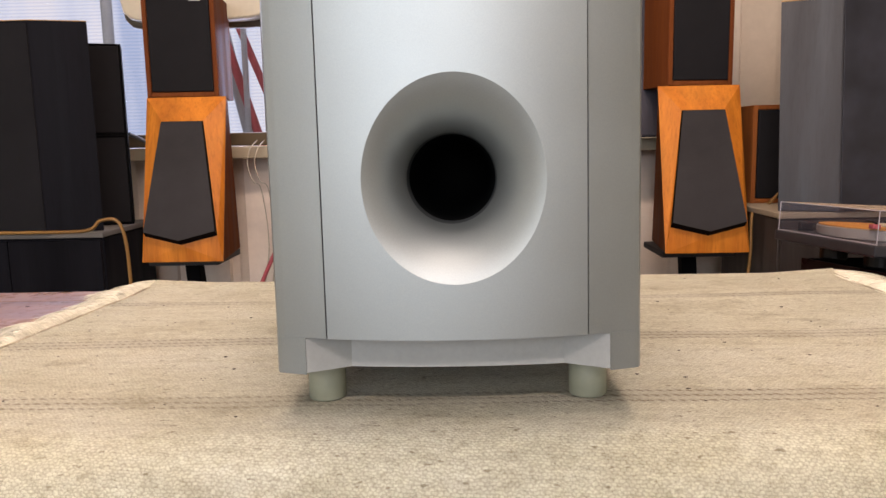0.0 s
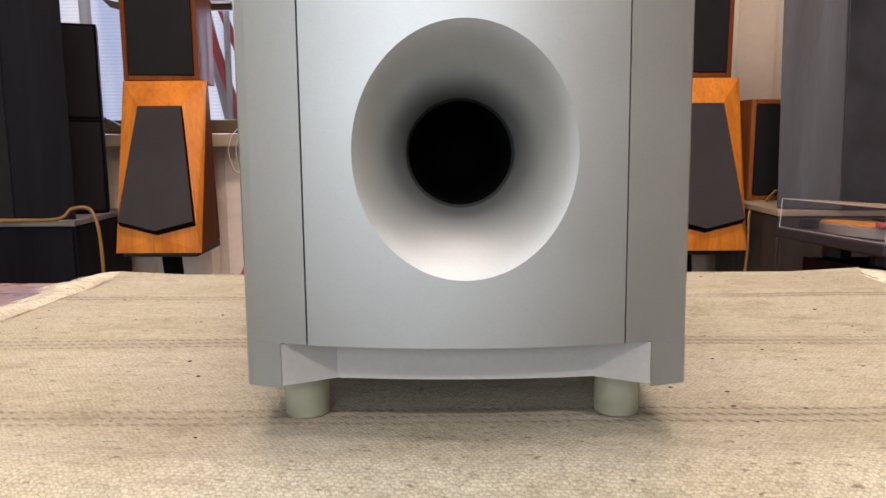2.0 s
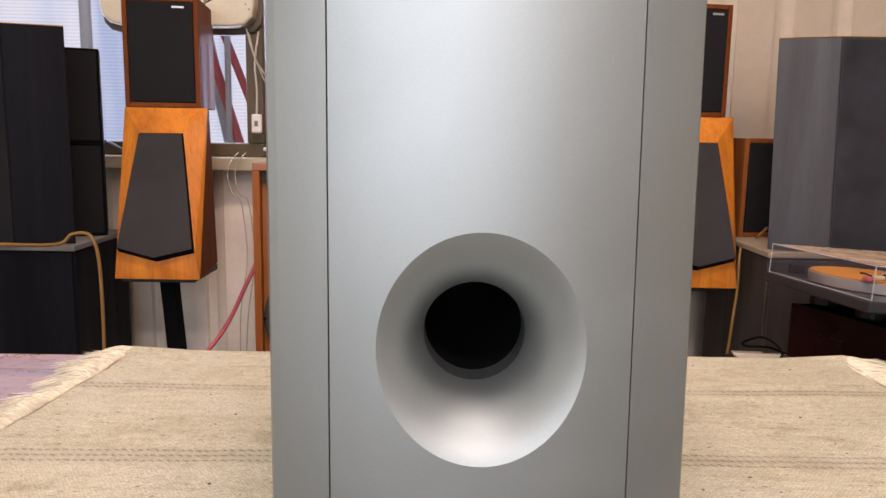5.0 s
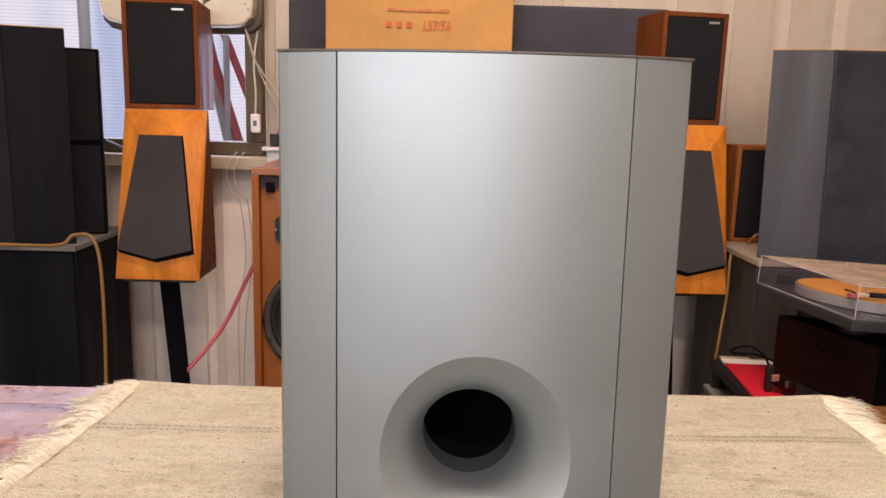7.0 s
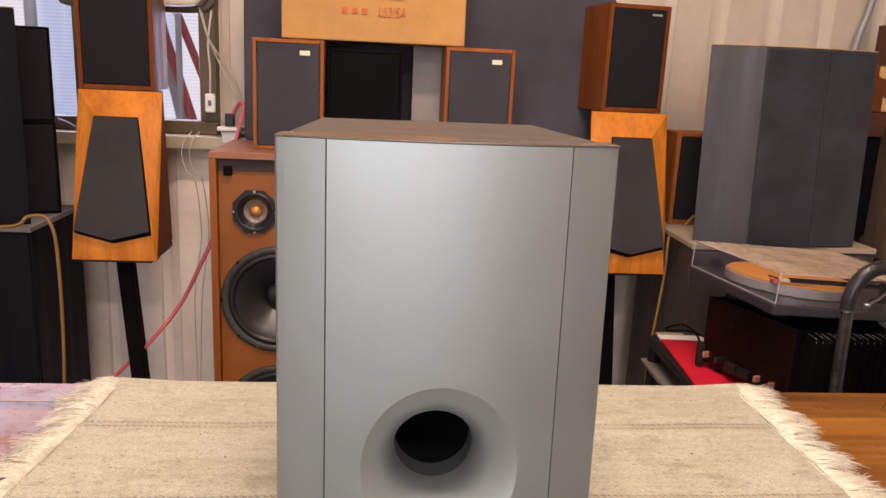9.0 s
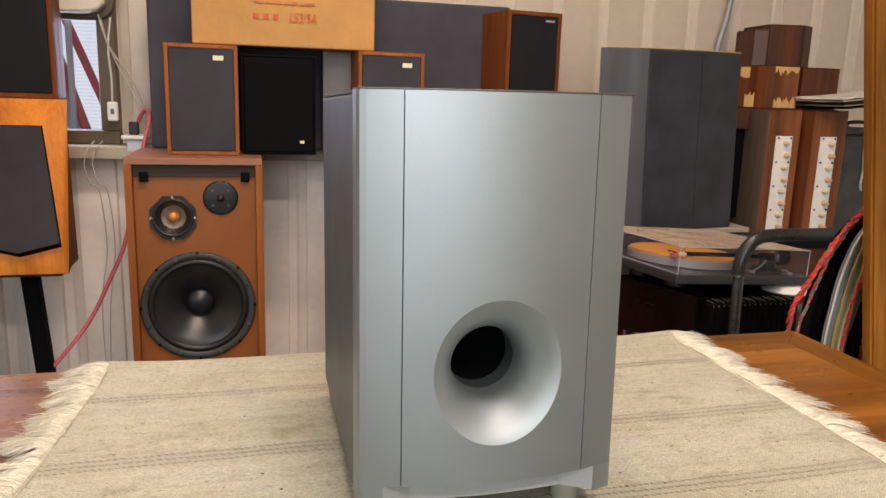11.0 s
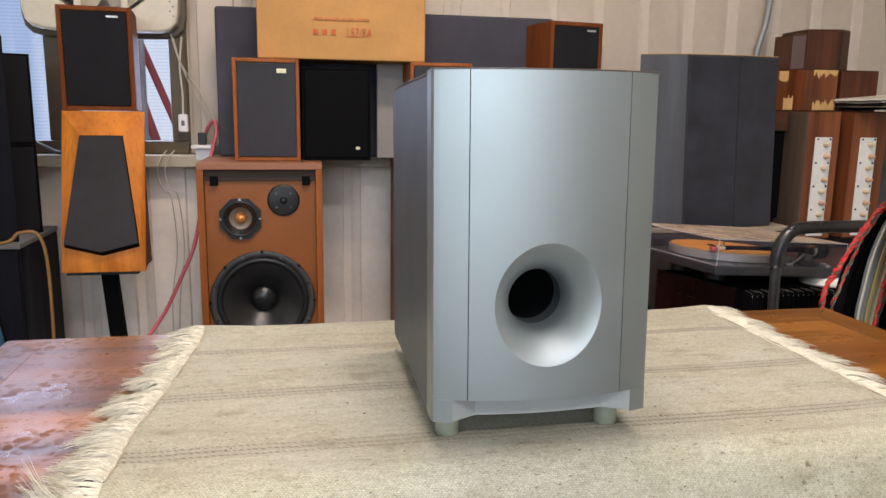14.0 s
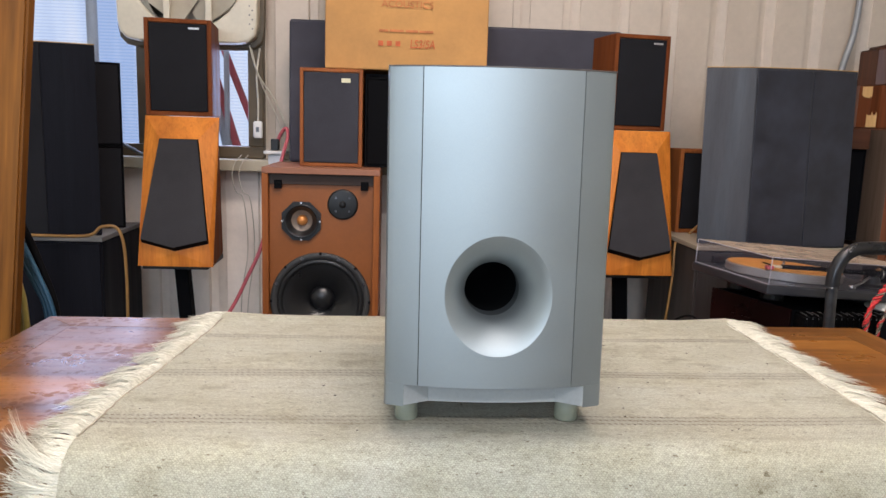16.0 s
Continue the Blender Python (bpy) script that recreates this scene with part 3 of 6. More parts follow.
def ribbed(x0, x1, z0, z1, pitch=0.170, first=0.668):
    """Sheet metal wall along x, 4 cm thick, with grooves that are steep on one side and ease out on the other."""
    bm = bmesh.new()
    xs = [x0]
    k = math.floor((x0 - first) / pitch) - 1
    while first + k * pitch < x1 + pitch:
        xs += [first + k * pitch + d for d in (-0.024, -0.020, 0.004, 0.012, 0.034, 0.0375)]
        k += 1
    xs = sorted({round(x, 4) for x in xs if x0 <= x <= x1} | {x0, x1})
    bends = ((-0.0241, 0.0), (-0.0200, 0.017), (0.0040, 0.017), (0.0120, 0.012), (0.0340, 0.004), (0.0375, 0.0))

    def y_at(x):
        d = (x - first + pitch / 2) % pitch - pitch / 2
        for (a, p), (b, q) in zip(bends, bends[1:]):
            if a <= d <= b:
                return WALL_Y + p + (q - p) * (d - a) / (b - a)
        return WALL_Y
    front = [[bm.verts.new((x, y_at(x), z)) for x in xs] for z in (z0, z1)]
    back = [[bm.verts.new((x, WALL_Y + 0.04, z)) for x in xs] for z in (z0, z1)]
    for i in range(len(xs) - 1):
        bm.faces.new((front[0][i], front[0][i + 1], front[1][i + 1], front[1][i]))
        bm.faces.new((back[0][i + 1], back[0][i], back[1][i], back[1][i + 1]))
        bm.faces.new((front[1][i], front[1][i + 1], back[1][i + 1], back[1][i]))
        bm.faces.new((front[0][i + 1], front[0][i], back[0][i], back[0][i + 1]))
    for i in (0, -1):
        bm.faces.new((front[0][i], front[1][i], back[1][i], back[0][i]))
    bmesh.ops.recalc_face_normals(bm, faces=bm.faces)
    return bm


TURNED = pose(0, 0, 0, 0, 0, ROOM)


def structure(name, bm, material, label, turned=True, category="wall"):
    ob = part(name, bm, material)
    if turned:
        ob.matrix_world = TURNED
    return tagged(ob, label, category, kind="structure")


WIN_X0, WIN_X1, WIN_Z0, WIN_Z1 = -1.95, -0.521, 0.93, 1.78
structure("floor", box(-2.6, 2.9, -2.6, 2.5, -0.06, 0.0, 0), FLOOR_MAT, "worn grey concrete workshop floor", category="floor")
structure("ground", box(-4, 3, 2.56, 3.6, -0.06, 0.0, 0), FLOOR_MAT, "plain concrete ground outside the window", category="ground")
structure("ceiling", box(-2.6, 2.9, -2.6, 2.5, 2.80, 2.86, 0), CEILING_MAT, "plain off-white boarded workshop ceiling", category="ceiling")
structure("wall_north_right", ribbed(WIN_X1, 2.9, 0.905, 2.8), CREAM_METAL, "cream ribbed sheet metal wall above the ledge")
structure("wall_north_low", ribbed(-2.6, 2.9, 0.0, 0.865), LIT_SHEET_METAL, "pale ribbed sheet metal wall below the ledge, lamplight put into its colour")
structure("wall_north_top", ribbed(-2.6, WIN_X1, WIN_Z1, 2.8), CREAM_METAL, "cream ribbed sheet metal wall over the window")
structure("wall_north_left", ribbed(-2.6, WIN_X0, 0.905, WIN_Z1), CREAM_METAL, "cream ribbed sheet metal wall beside the window")
for k, b4 in enumerate(((-2.6, -2.2, 0, 2.8), (0.6, 2.9, 0, 2.8), (-2.2, 0.6, 0, 0.80), (-2.2, 0.6, 2.45, 2.8))):
    structure("wall_south", box(b4[0], b4[1], -2.66, -2.6, b4[2], b4[3], 0), CREAM_PAINT, "plain cream painted wall with a wide window opening")
structure("wall_west", box(-2.66, -2.6, -2.6, 2.5, 0, 2.8, 0), CREAM_PAINT, "plain cream painted side wall")
structure("wall_east", box(2.9, 2.96, -2.6, 2.5, 0, 2.8, 0), CREAM_PAINT, "plain cream painted side wall")
structure("trim_ledge", box(-2.6, 2.9, WALL_Y - 0.088, WALL_Y + 0.04, 0.866, 0.904, 0.004), LEDGE_PAINT, "cream painted ledge along the ribbed wall", category="ledge")

win = thing("window_1", "sliding window in an olive-brown metal frame", "window", TURNED, kind="structure")
yb = WALL_Y - 0.03
for n, (x0, x1, z0, z1) in {"sill": (WIN_X0, WIN_X1, 0.905, 0.945), "head": (WIN_X0, WIN_X1, WIN_Z1 - 0.04, WIN_Z1),
                            "jamb": (WIN_X1 - 0.050, WIN_X1, 0.945, WIN_Z1 - 0.04), "jamb_far": (WIN_X0, WIN_X0 + 0.04, 0.945, WIN_Z1 - 0.04)}.items():
    part("window_frame", box(x0, x1, yb, WALL_Y + 0.04, z0, z1, 0.004), OLIVE_FRAME, win)
for x, hw in ((-1.62, 0.02), (-0.890, 0.045)):
    part("mullion", box(x - hw, x + hw, yb + 0.015, WALL_Y + 0.03, 0.945, WIN_Z1 - 0.04, 0.003), OLIVE_FRAME, win)
for x0, x1 in ((WIN_X0 + 0.04, -1.64), (-1.60, -0.935), (-0.845, -0.571)):
    p = part("pane", box(x0, x1, WALL_Y + 0.012, WALL_Y + 0.016, 0.945, WIN_Z1 - 0.04, 0), GLASS, win)
    p.visible_shadow = False
structure("backdrop", box(-3.4, 0.2, 3.3, 3.32, 0.2, 2.6, 0), OUTSIDE, "bright pale ribbed sheeting outside the window", category="backdrop")
for (x0, z0), (x1, z1), y, mt, r in (((-0.943, 1.55), (-0.472, 0.0), 2.62, OUT_RED, 0.015), ((-0.905, 1.55), (-0.31, 0.0), 2.64, OUT_RED, 0.013),
                                     ((-0.786, 1.60), (-0.786, 0.0), 2.60, OUT_GREY, 0.010), ((-0.93, 1.55), (-0.60, 0.0), 2.66, OUT_GREY, 0.022), ((-1.33, 2.4), (-1.33, 0.0), 2.75, OUT_GREY, 0.020)):
    ob = part("pole", sweep([(x0, y, z0), (x1, y, z1)], r, 10, smooth=0), mt, smooth=True)
    tagged(ob, "painted metal pole outside the window", "pole", "poles outside the window")

# exhaust fan in the window
fan = thing("exhaust_fan", "cream square exhaust fan with a round foil-lined opening", "fan", TURNED @ pose(-0.746, WALL_Y - 0.045, 1.49))


def rounded_plate(half, corner, hole, y0, y1, segs=64):
    bm = bmesh.new()
    loops = []
    for y in (y0, y1):
        outer, inner = [], []
        for k in range(segs):
            a = 2 * math.pi * (k + 0.5) / segs
            c, s = math.cos(a), math.sin(a)
            p = 9.0
            r = half / (abs(c) ** p + abs(s) ** p) ** (1 / p)
            outer.append(bm.verts.new((r * c, y, r * s)))
            inner.append(bm.verts.new((hole * c, y, hole * s)))
        loops.append((outer, inner))
    (o0, i0), (o1, i1) = loops
    for k in range(segs):
        j = (k + 1) % segs
        bm.faces.new((o0[k], o0[j], i0[j], i0[k]))
        bm.faces.new((o1[j], o1[k], i1[k], i1[j]))
        bm.faces.new((o0[j], o0[k], o1[k], o1[j]))
        bm.faces.new((i0[k], i0[j], i1[j], i1[k]))
    bmesh.ops.recalc_face_normals(bm, faces=bm.faces)
    bmesh.ops.bevel(bm, geom=[e for e in bm.edges if abs(e.verts[0].co.y - y0) < 1e-6 and abs(e.verts[1].co.y - y0) < 1e-6 and not (e.verts[0].co.length < hole * 1.2 < e.verts[1].co.length or e.verts[1].co.length < hole * 1.2 < e.verts[0].co.length)], offset=0.008, segments=3, profile=0.5, affect="EDGES")
    return bm


part("housing", rounded_plate(0.219, 0.05, 0.175, -0.05, 0.0), CREAM_PAINT, fan, smooth=False)
part("mounting_panel", rounded_plate(0.236, 0.02, 0.165, 0.001, 0.012), OLIVE_FRAME, fan, "olive-brown mounting panel behind the housing")
part("duct", lathe([(0.174, -0.045), (0.168, -0.01), (0.160, 0.03), (0.163, 0.06), (0.174, 0.06), (0.174, -0.045)], 48), FOIL, fan, "crinkled foil lining", True)
part("motor", lathe([(0.0, -0.036), (0.045, -0.036), (0.058, -0.026), (0.058, 0.03), (0.0, 0.03)], 28), GUNMETAL, fan, smooth=True)
for k in range(2):
    part("bracket", box(-0.075 + k * 0.13, -0.055 + k * 0.13, -0.045, -0.037, -0.172, 0.172, 0.002), CREAM_PAINT, fan)
part("shutter", lathe([(0.0, 0.055), (0.16, 0.055), (0.16, 0.06), (0.0, 0.06)], 40), TAN_METAL, fan, "tan closed shutter behind the blades")
for k in range(5):
    b_ = box(-0.070, 0.070, 0.0, 0.003, 0.04, 0.156, 0.001)
    bmesh.ops.rotate(b_, verts=b_.verts, cent=(0, 0, 0), matrix=Matrix.Rotation(0.14, 3, "Z"))
    bmesh.ops.rotate(b_, verts=b_.verts, cent=(0, 0, 0), matrix=Matrix.Rotation(k * 2 * math.pi / 5, 3, "Y"))
    part("blade", b_, TAN_METAL, fan)
for k in range(6):
    part("screw", lathe([(0.0, -0.0515), (0.0022, -0.0515), (0.0026, -0.05)], 10, center=(0.195 + 0.009 * (k % 2), 0, -0.10 - 0.014 * k)), GUNMETAL, fan)

# ceiling lamps
for x, y, hx, hy in ((0.30, -1.60, 0.55, 0.09), (0.10, -0.10, 0.55, 0.09), (0.00, 0.80, 0.55, 0.09)):
    lamp = thing("ceiling_light", "white fluorescent panel lamp on the ceiling", "lamp", pose(x, y, 2.80, 0, 0, ROOM), "ceiling lamps")
    part("housing", box(-hx - 0.02, hx + 0.02, -hy - 0.02, hy + 0.02, -0.05, -0.002, 0.006), WHITE_PLASTIC, lamp)
    part("diffuser", box(-hx, hx, -hy, hy, -0.068, -0.051, 0.004), LAMP_GLOW, lamp)

# ---- table and rug ----
table = thing("table", "varnished reddish-brown wooden table, blotched where the varnish has worn", "table", pose(0.02, 0.60, 0, 0, 0, ROOM))
TX0, TX1, TY0, TY1 = -0.605, 0.605, -0.215, 0.245
part("tabletop", box(TX0 + 0.05, TX1 - 0.05, TY0 + 0.05, TY1 - 0.05, 0.715, 0.7447, 0), TABLE, table)
RW = 0.05
corner = {(sx, sy, i): ((TX0 + i, TX1 - i)[sx], (TY0 + i, TY1 - i)[sy]) for sx in (0, 1) for sy in (0, 1) for i in (0, RW)}
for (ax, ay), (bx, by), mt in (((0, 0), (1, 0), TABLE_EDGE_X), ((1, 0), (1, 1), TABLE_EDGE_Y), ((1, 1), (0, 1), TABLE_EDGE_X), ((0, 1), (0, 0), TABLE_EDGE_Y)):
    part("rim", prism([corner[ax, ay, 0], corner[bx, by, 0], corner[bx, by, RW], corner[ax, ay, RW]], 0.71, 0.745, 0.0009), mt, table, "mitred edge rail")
for sx in (-1, 1):
    for sy in (-1, 1):
        cx, cy = sx * 0.55, 0.015 + sy * 0.18
        part("leg", box(cx - 0.03, cx + 0.03, cy - 0.03, cy + 0.03, 0.0, 0.71, 0.004), TABLE_RIM, table)
for y in (-0.19, 0.215):
    part("apron", box(-0.518, 0.518, y - 0.011, y + 0.011, 0.61, 0.7095, 0.002), TABLE_RIM, table)

TOP = 0.755
rug = thing("rug", "cream flat-woven wool rug with fringed ends, draped over the table edge", "rug", pose(0, 0, 0))


def rug_sheet():
    nx, bm = 150, bmesh.new()
    uvl = bm.loops.layers.uv.new("UVMap")
    # distance from the bend, towards the back (positive) and down the front (negative)
    vs = [-0.30 + 0.01 * k for k in range(27)] + [-0.03 + 0.0025 * k for k in range(13)] + [0.006 + 0.006 * k for k in range(72)]
    R, STEEP = 0.040, radians(66)
    grid = []
    for v in vs:
        row = []
        for i in range(nx + 1):
            f = i / nx
            s = max(0.0, min(1.0, v / 0.45))
            xl, xr = -0.366 + 0.022 * s - 0.004 * math.exp(-((v - 0.12) / 0.07) ** 2), 0.409 - 0.007 * s
            x = xl + (xr - xl) * f
            yb_ = 0.402 + 0.040 * x
            w = noise.noise(Vector((x * 5, v * 6, 0.3)))
            w2 = noise.noise(Vector((x * 2.2, v * 13, 3.3)))
            if v >= 0:
                y, z = yb_ + v, TOP + 0.0012 * w + 0.0012 * w2 * s
                far = max(0.0, (v - 0.40) / 0.05)
                corner = max(0.0, 1 - (x - xl) / 0.07) + max(0.0, 1 - (xr - x) / 0.07)
                z += far * corner * 0.006 + 0.004 * far * far * 0.3
            else:
                a = min(-v / R, STEEP)
                down = max(0.0, -v - R * STEEP)
                y, z = yb_ - R * math.sin(a) - down * math.cos(STEEP), TOP - R * (1 - math.cos(a)) - down * math.sin(STEEP)
                y -= 0.010 * math.sin(x * 16 + 1.0) * min(1, down / 0.15) * 0.6
            row.append((bm.verts.new((x, y, z)), x, v))
        grid.append(row)
    for a, b in zip(grid, grid[1:]):
        for i in range(nx):
            q = (a[i], a[i + 1], b[i + 1], b[i])
            face = bm.faces.new([p[0] for p in q])
            for lp, p in zip(face.loops, q):
                lp[uvl].uv = (p[1], p[2])
    # thickness
    top = list(bm.faces)
    ext = bmesh.ops.solidify(bm, geom=top, thickness=0.004)
    bmesh.ops.recalc_face_normals(bm, faces=bm.faces)
    return bm


part("cloth", rug_sheet(), RUG, rug, smooth=True)


def fringe(side, seed):
    """A fringe of thick loose yarns in wavy tufts, lying on the table top."""
    rnd = random.Random(seed)
    verts, faces = [], []
    n = 5600
    for k in range(n):
        f = (k + rnd.random()) / n
        v = -0.20 + 0.20 * f / 0.36 if f < 0.36 else 0.434 * (f - 0.36) / 0.64
        s = max(0.0, min(1.0, v / 0.45))
        x0 = (-0.366 + 0.022 * s - 0.004 * math.exp(-((v - 0.12) / 0.07) ** 2)) if side < 0 else (0.409 - 0.007 * s)
        x0 -= side * (0.004 + 0.005 * rnd.random())
        pitch = 0.0105
        u = v / pitch + 0.5 * math.sin(v * 47) + 0.3 * math.sin(v * 131)
        cell = math.floor(u)
        tuft = random.Random(cell * 7 + seed)
        to_mid = (cell + 0.5 - u) * pitch
        clump = noise.noise(Vector((v * 17, side * 3.0, 1.0)))
        length = (0.041 if side < 0 else 0.048) + 0.009 * clump + 0.026 * (tuft.random() - 0.5) + 0.016 * (rnd.random() - 0.6)
        length *= 1.06 - 0.30 * min(1.0, abs(to_mid) / (0.5 * pitch))
        lean = 0.35 * clump + tuft.uniform(-0.24, 0.24) + max(-0.5, min(0.5, rnd.gauss(0, 0.16))) + (0.34 if side < 0 else 0.28)
        yb_ = 0.402 + 0.040 * x0
        if v >= 0:
            base, out, along, up = Vector((x0, yb_ + v, TOP + 0.0002)), Vector((side, 0, 0)), Vector((0, 1, 0)), Vector((0, 0, 1))
            floor_z = 0.7462
        else:
            steep = radians(66)
            a = min(-v / 0.040, steep)
            down = max(0.0, -v - 0.040 * steep)
            base = Vector((x0, yb_ - 0.040 * math.sin(a) - down * math.cos(steep), TOP + 0.0002 - 0.040 * (1 - math.cos(a)) - down * math.sin(steep)))
            out, along = Vector((side, 0, 0)), Vector((0, math.cos(a), math.sin(a)))
            up = Vector((0, -math.sin(a), math.cos(a)))
            floor_z = -9
        hump = (0.0010 + 0.0050 * tuft.random() ** 2 + 0.0035 * max(0, noise.noise(Vector((v * 9, side, 2.0)))) + 0.0035 * rnd.random()) * (0.75 if v >= 0 else 0.3) * (1.0 if side < 0 else 0.6)
        sway, ph, waves = rnd.uniform(0.0008, 0.0036), tuft.uniform(0, 6.28) + rnd.gauss(0, 1.2), rnd.uniform(5, 11)
        width = rnd.uniform(0.00026, 0.00052)
        flat, first = 0.0008 * rnd.random(), len(verts)
        for j in range(9):
            t = j / 8
            bend = lean * length * t ** 1.5 + to_mid * 0.75 * t ** 0.8 + sway * math.sin(ph + t * waves) * t
            p = base + out * (length * t) + along * bend + up * (hump * math.sin(math.pi * min(1, t ** 0.7 * 1.15)) - 0.0065 * t * t)
            p.z = max(p.z, floor_z + width + flat + 0.0012 * (1 - t))
            w = width * (0.55 + 0.45 * abs(math.sin(ph + j * 1.9))) * (1 - 0.75 * t ** 6)
            verts += [p + along * w, p + up * w, p - along * w, p - up * w]
        for j in range(8):
            for q in range(4):
                a_, b_ = first + 4 * j + q, first + 4 * j + (q + 1) % 4
                faces.append((a_, b_, b_ + 4, a_ + 4))
    me = bpy.data.meshes.new("fringe")
    me.from_pydata(verts, [], faces)
    bm = bmesh.new()
    bm.from_mesh(me)
    bpy.data.meshes.remove(me)
    return bm


for side, seed in ((-1, 5), (1, 9)):
    tagged(part("fringe", fringe(side, seed), FRINGE, rug, "cream loose yarn fringe", True), kind="stuff")


def lint():
    """Crumbs and specks of dark lint scattered over the cloth."""
    rnd = random.Random(3)
    bm = bmesh.new()
    for k in range(150):
        x, v = rnd.uniform(-0.33, 0.38), rnd.uniform(0.0, 0.43)
        r = 0.0003 + 0.0006 * rnd.random() ** 3
        c = Vector((x, 0.402 + 0.040 * x + v, TOP + 0.0018 + 0.0012 * noise.noise(Vector((x * 5, v * 6, 0.3)))))
        if -0.10 < x < 0.11 and 0.42 < c.y < 0.72:
            continue
        bmesh.ops.create_icosphere(bm, subdivisions=1, radius=r, matrix=Matrix.Translation(c) @ Matrix.Diagonal((1 + rnd.random() * 1.5, 1, 0.6, 1)))
    return bm


def hem(side):
    """The puckered, turned-in edge of the cloth with the knots of the fringe along it."""
    pts = []
    for k in range(130):
        v = 0.434 * k / 129
        s = v / 0.45
        x0 = (-0.366 + 0.022 * s - 0.004 * math.exp(-((v - 0.12) / 0.07) ** 2)) if side < 0 else (0.409 - 0.007 * s)
        x = x0 - side * ((0.009 if side < 0 else 0.006) + 0.0035 * noise.noise(Vector((v * 16, side, 5.0))) + 0.001 * noise.noise(Vector((v * 90, side, 1.0))))
        z = TOP + 0.0004 + 0.0012 * noise.noise(Vector((x * 5, v * 6, 0.3))) + 0.0012 * noise.noise(Vector((v * 22, side * 2.0, 7.0))) + 0.0008 * noise.noise(Vector((v * 140, side, 9.0)))
        pts.append((x, 0.402 + 0.040 * x + v, z))
    return sweep(pts, 0.0010, 8, smooth=0)


for side in (-1, 1):
    part("hem", hem(side), HEM_YARN, rug, "brownish hem cord with the crease's shade in its colour", True)
tagged(part("lint", lint(), SPECK, rug, "dark specks of lint"), kind="stuff")

# ---- the silver loudspeaker ----
sub = thing("subwoofer", "silver-grey compact subwoofer with a flared front port, standing on the rug", "subwoofer", pose(0.0077, 0.3986, TOP + 0.0014, -1.302, -0.324, 1.104))
# own coordinates: x from the middle, y back from the front's crown, z from the rug
SZ0, SZ1, HALF = 0.0268, 0.3272, 0.0984


def bow(x):
    return 0.0152 * (x / HALF) ** 2


SEAM_L, SEAM_R = -0.0690, 0.0694
PX, PZ, PA, PB = 0.0004, 0.1292, 0.0478, 0.0540


def centre_panel():
    bm = bmesh.new()
    x0, x1, z0, z1 = SEAM_L, SEAM_R, 0.0458, SZ1 - 0.0014
    n, rings = 128, 14
    angles = [2 * math.pi * k / n for k in range(n)]
    for cx_, cz_ in ((x0, z0), (x1, z0), (x1, z1), (x0, z1)):
        t = math.atan2((cz_ - PZ) / PB, (cx_ - PX) / PA) % (2 * math.pi)
        i = min(range(n), key=lambda k: abs(angles[k] - t))
        angles[i] = t
    grid = []
    for t in angles:
        dx, dz = PA * math.cos(t), PB * math.sin(t)
        reach = min((x1 - PX) / dx if dx > 1e-9 else 1e9, (x0 - PX) / dx if dx < -1e-9 else 1e9, (z1 - PZ) / dz if dz > 1e-9 else 1e9, (z0 - PZ) / dz if dz < -1e-9 else 1e9)
        col = []
        for j in range(rings + 1):
            f = 1 + (reach - 1) * (j / rings) ** 1.3
            x, z = PX + dx * f, PZ + dz * f
            col.append(bm.verts.new((x, bow(x), z)))
        # edge turned back, with its own corner
        x, z = PX + dx * reach, PZ + dz * reach
        col.append(bm.verts.new((x, bow(x), z)))
        col.append(bm.verts.new((x, 0.0425, z)))
        grid.append(col)
    for a, b in zip(grid, grid[1:] + grid[:1]):
        for j in [*range(rings), rings + 1]:
            bm.faces.new((a[j], a[j + 1], b[j + 1], b[j]))
    bmesh.ops.recalc_face_normals(bm, faces=bm.faces)
    if sum(f.normal.y * f.calc_area() for f in bm.faces) > 0:
        bmesh.ops.reverse_faces(bm, faces=bm.faces)
    return bm


def port_flare():
    """From an elliptical mouth in the bowed front to a round tube."""
    bm = bmesh.new()
    n, prev = 128, None
    ri, depth, a0, a1 = 0.0256, 0.043, math.radians(18), math.radians(89)
    for j in range(27):
        s = a0 + (a1 - a0) * j / 26
        g = (math.sin(s) - math.sin(a0)) / (math.sin(a1) - math.sin(a0))
        h = (math.cos(a0) - math.cos(s)) / (math.cos(a0) - math.cos(a1))
        ring = []
        for k in range(n):
            a = 2 * math.pi * k / n
            xm, zm = PX + PA * math.cos(a), PZ + PB * math.sin(a)
            xi, zi = TUBE_X + ri * math.cos(a), TUBE_Z + ri * math.sin(a)
            ring.append(bm.verts.new((xm + (xi - xm) * g, bow(xm) * (1 - h) + depth * h, zm + (zi - zm) * g)))
        if prev:
            for k in range(n):
                bm.faces.new((prev[k], ring[k], ring[(k + 1) % n], prev[(k + 1) % n]))
        prev = ring
    bmesh.ops.recalc_face_normals(bm, faces=bm.faces)
    return bm


TUBE_X, TUBE_Z = PX - 0.0018, PZ - 0.0004
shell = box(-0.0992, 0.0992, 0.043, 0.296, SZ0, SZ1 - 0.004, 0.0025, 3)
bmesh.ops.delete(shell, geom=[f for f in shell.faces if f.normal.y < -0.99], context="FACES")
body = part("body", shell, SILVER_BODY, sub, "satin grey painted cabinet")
part("front_panel", centre_panel(), SILVER, sub, smooth=True)
part("port", port_flare(), SILVER_PORT, sub, "flared silver port", smooth=True)
part("top_panel", box(-0.0980, 0.0980, 0.0435, 0.2945, SZ1 - 0.0039, SZ1 - 0.0012, 0.0006, 1), SUB_TOP, sub, "dark brown-grey top")
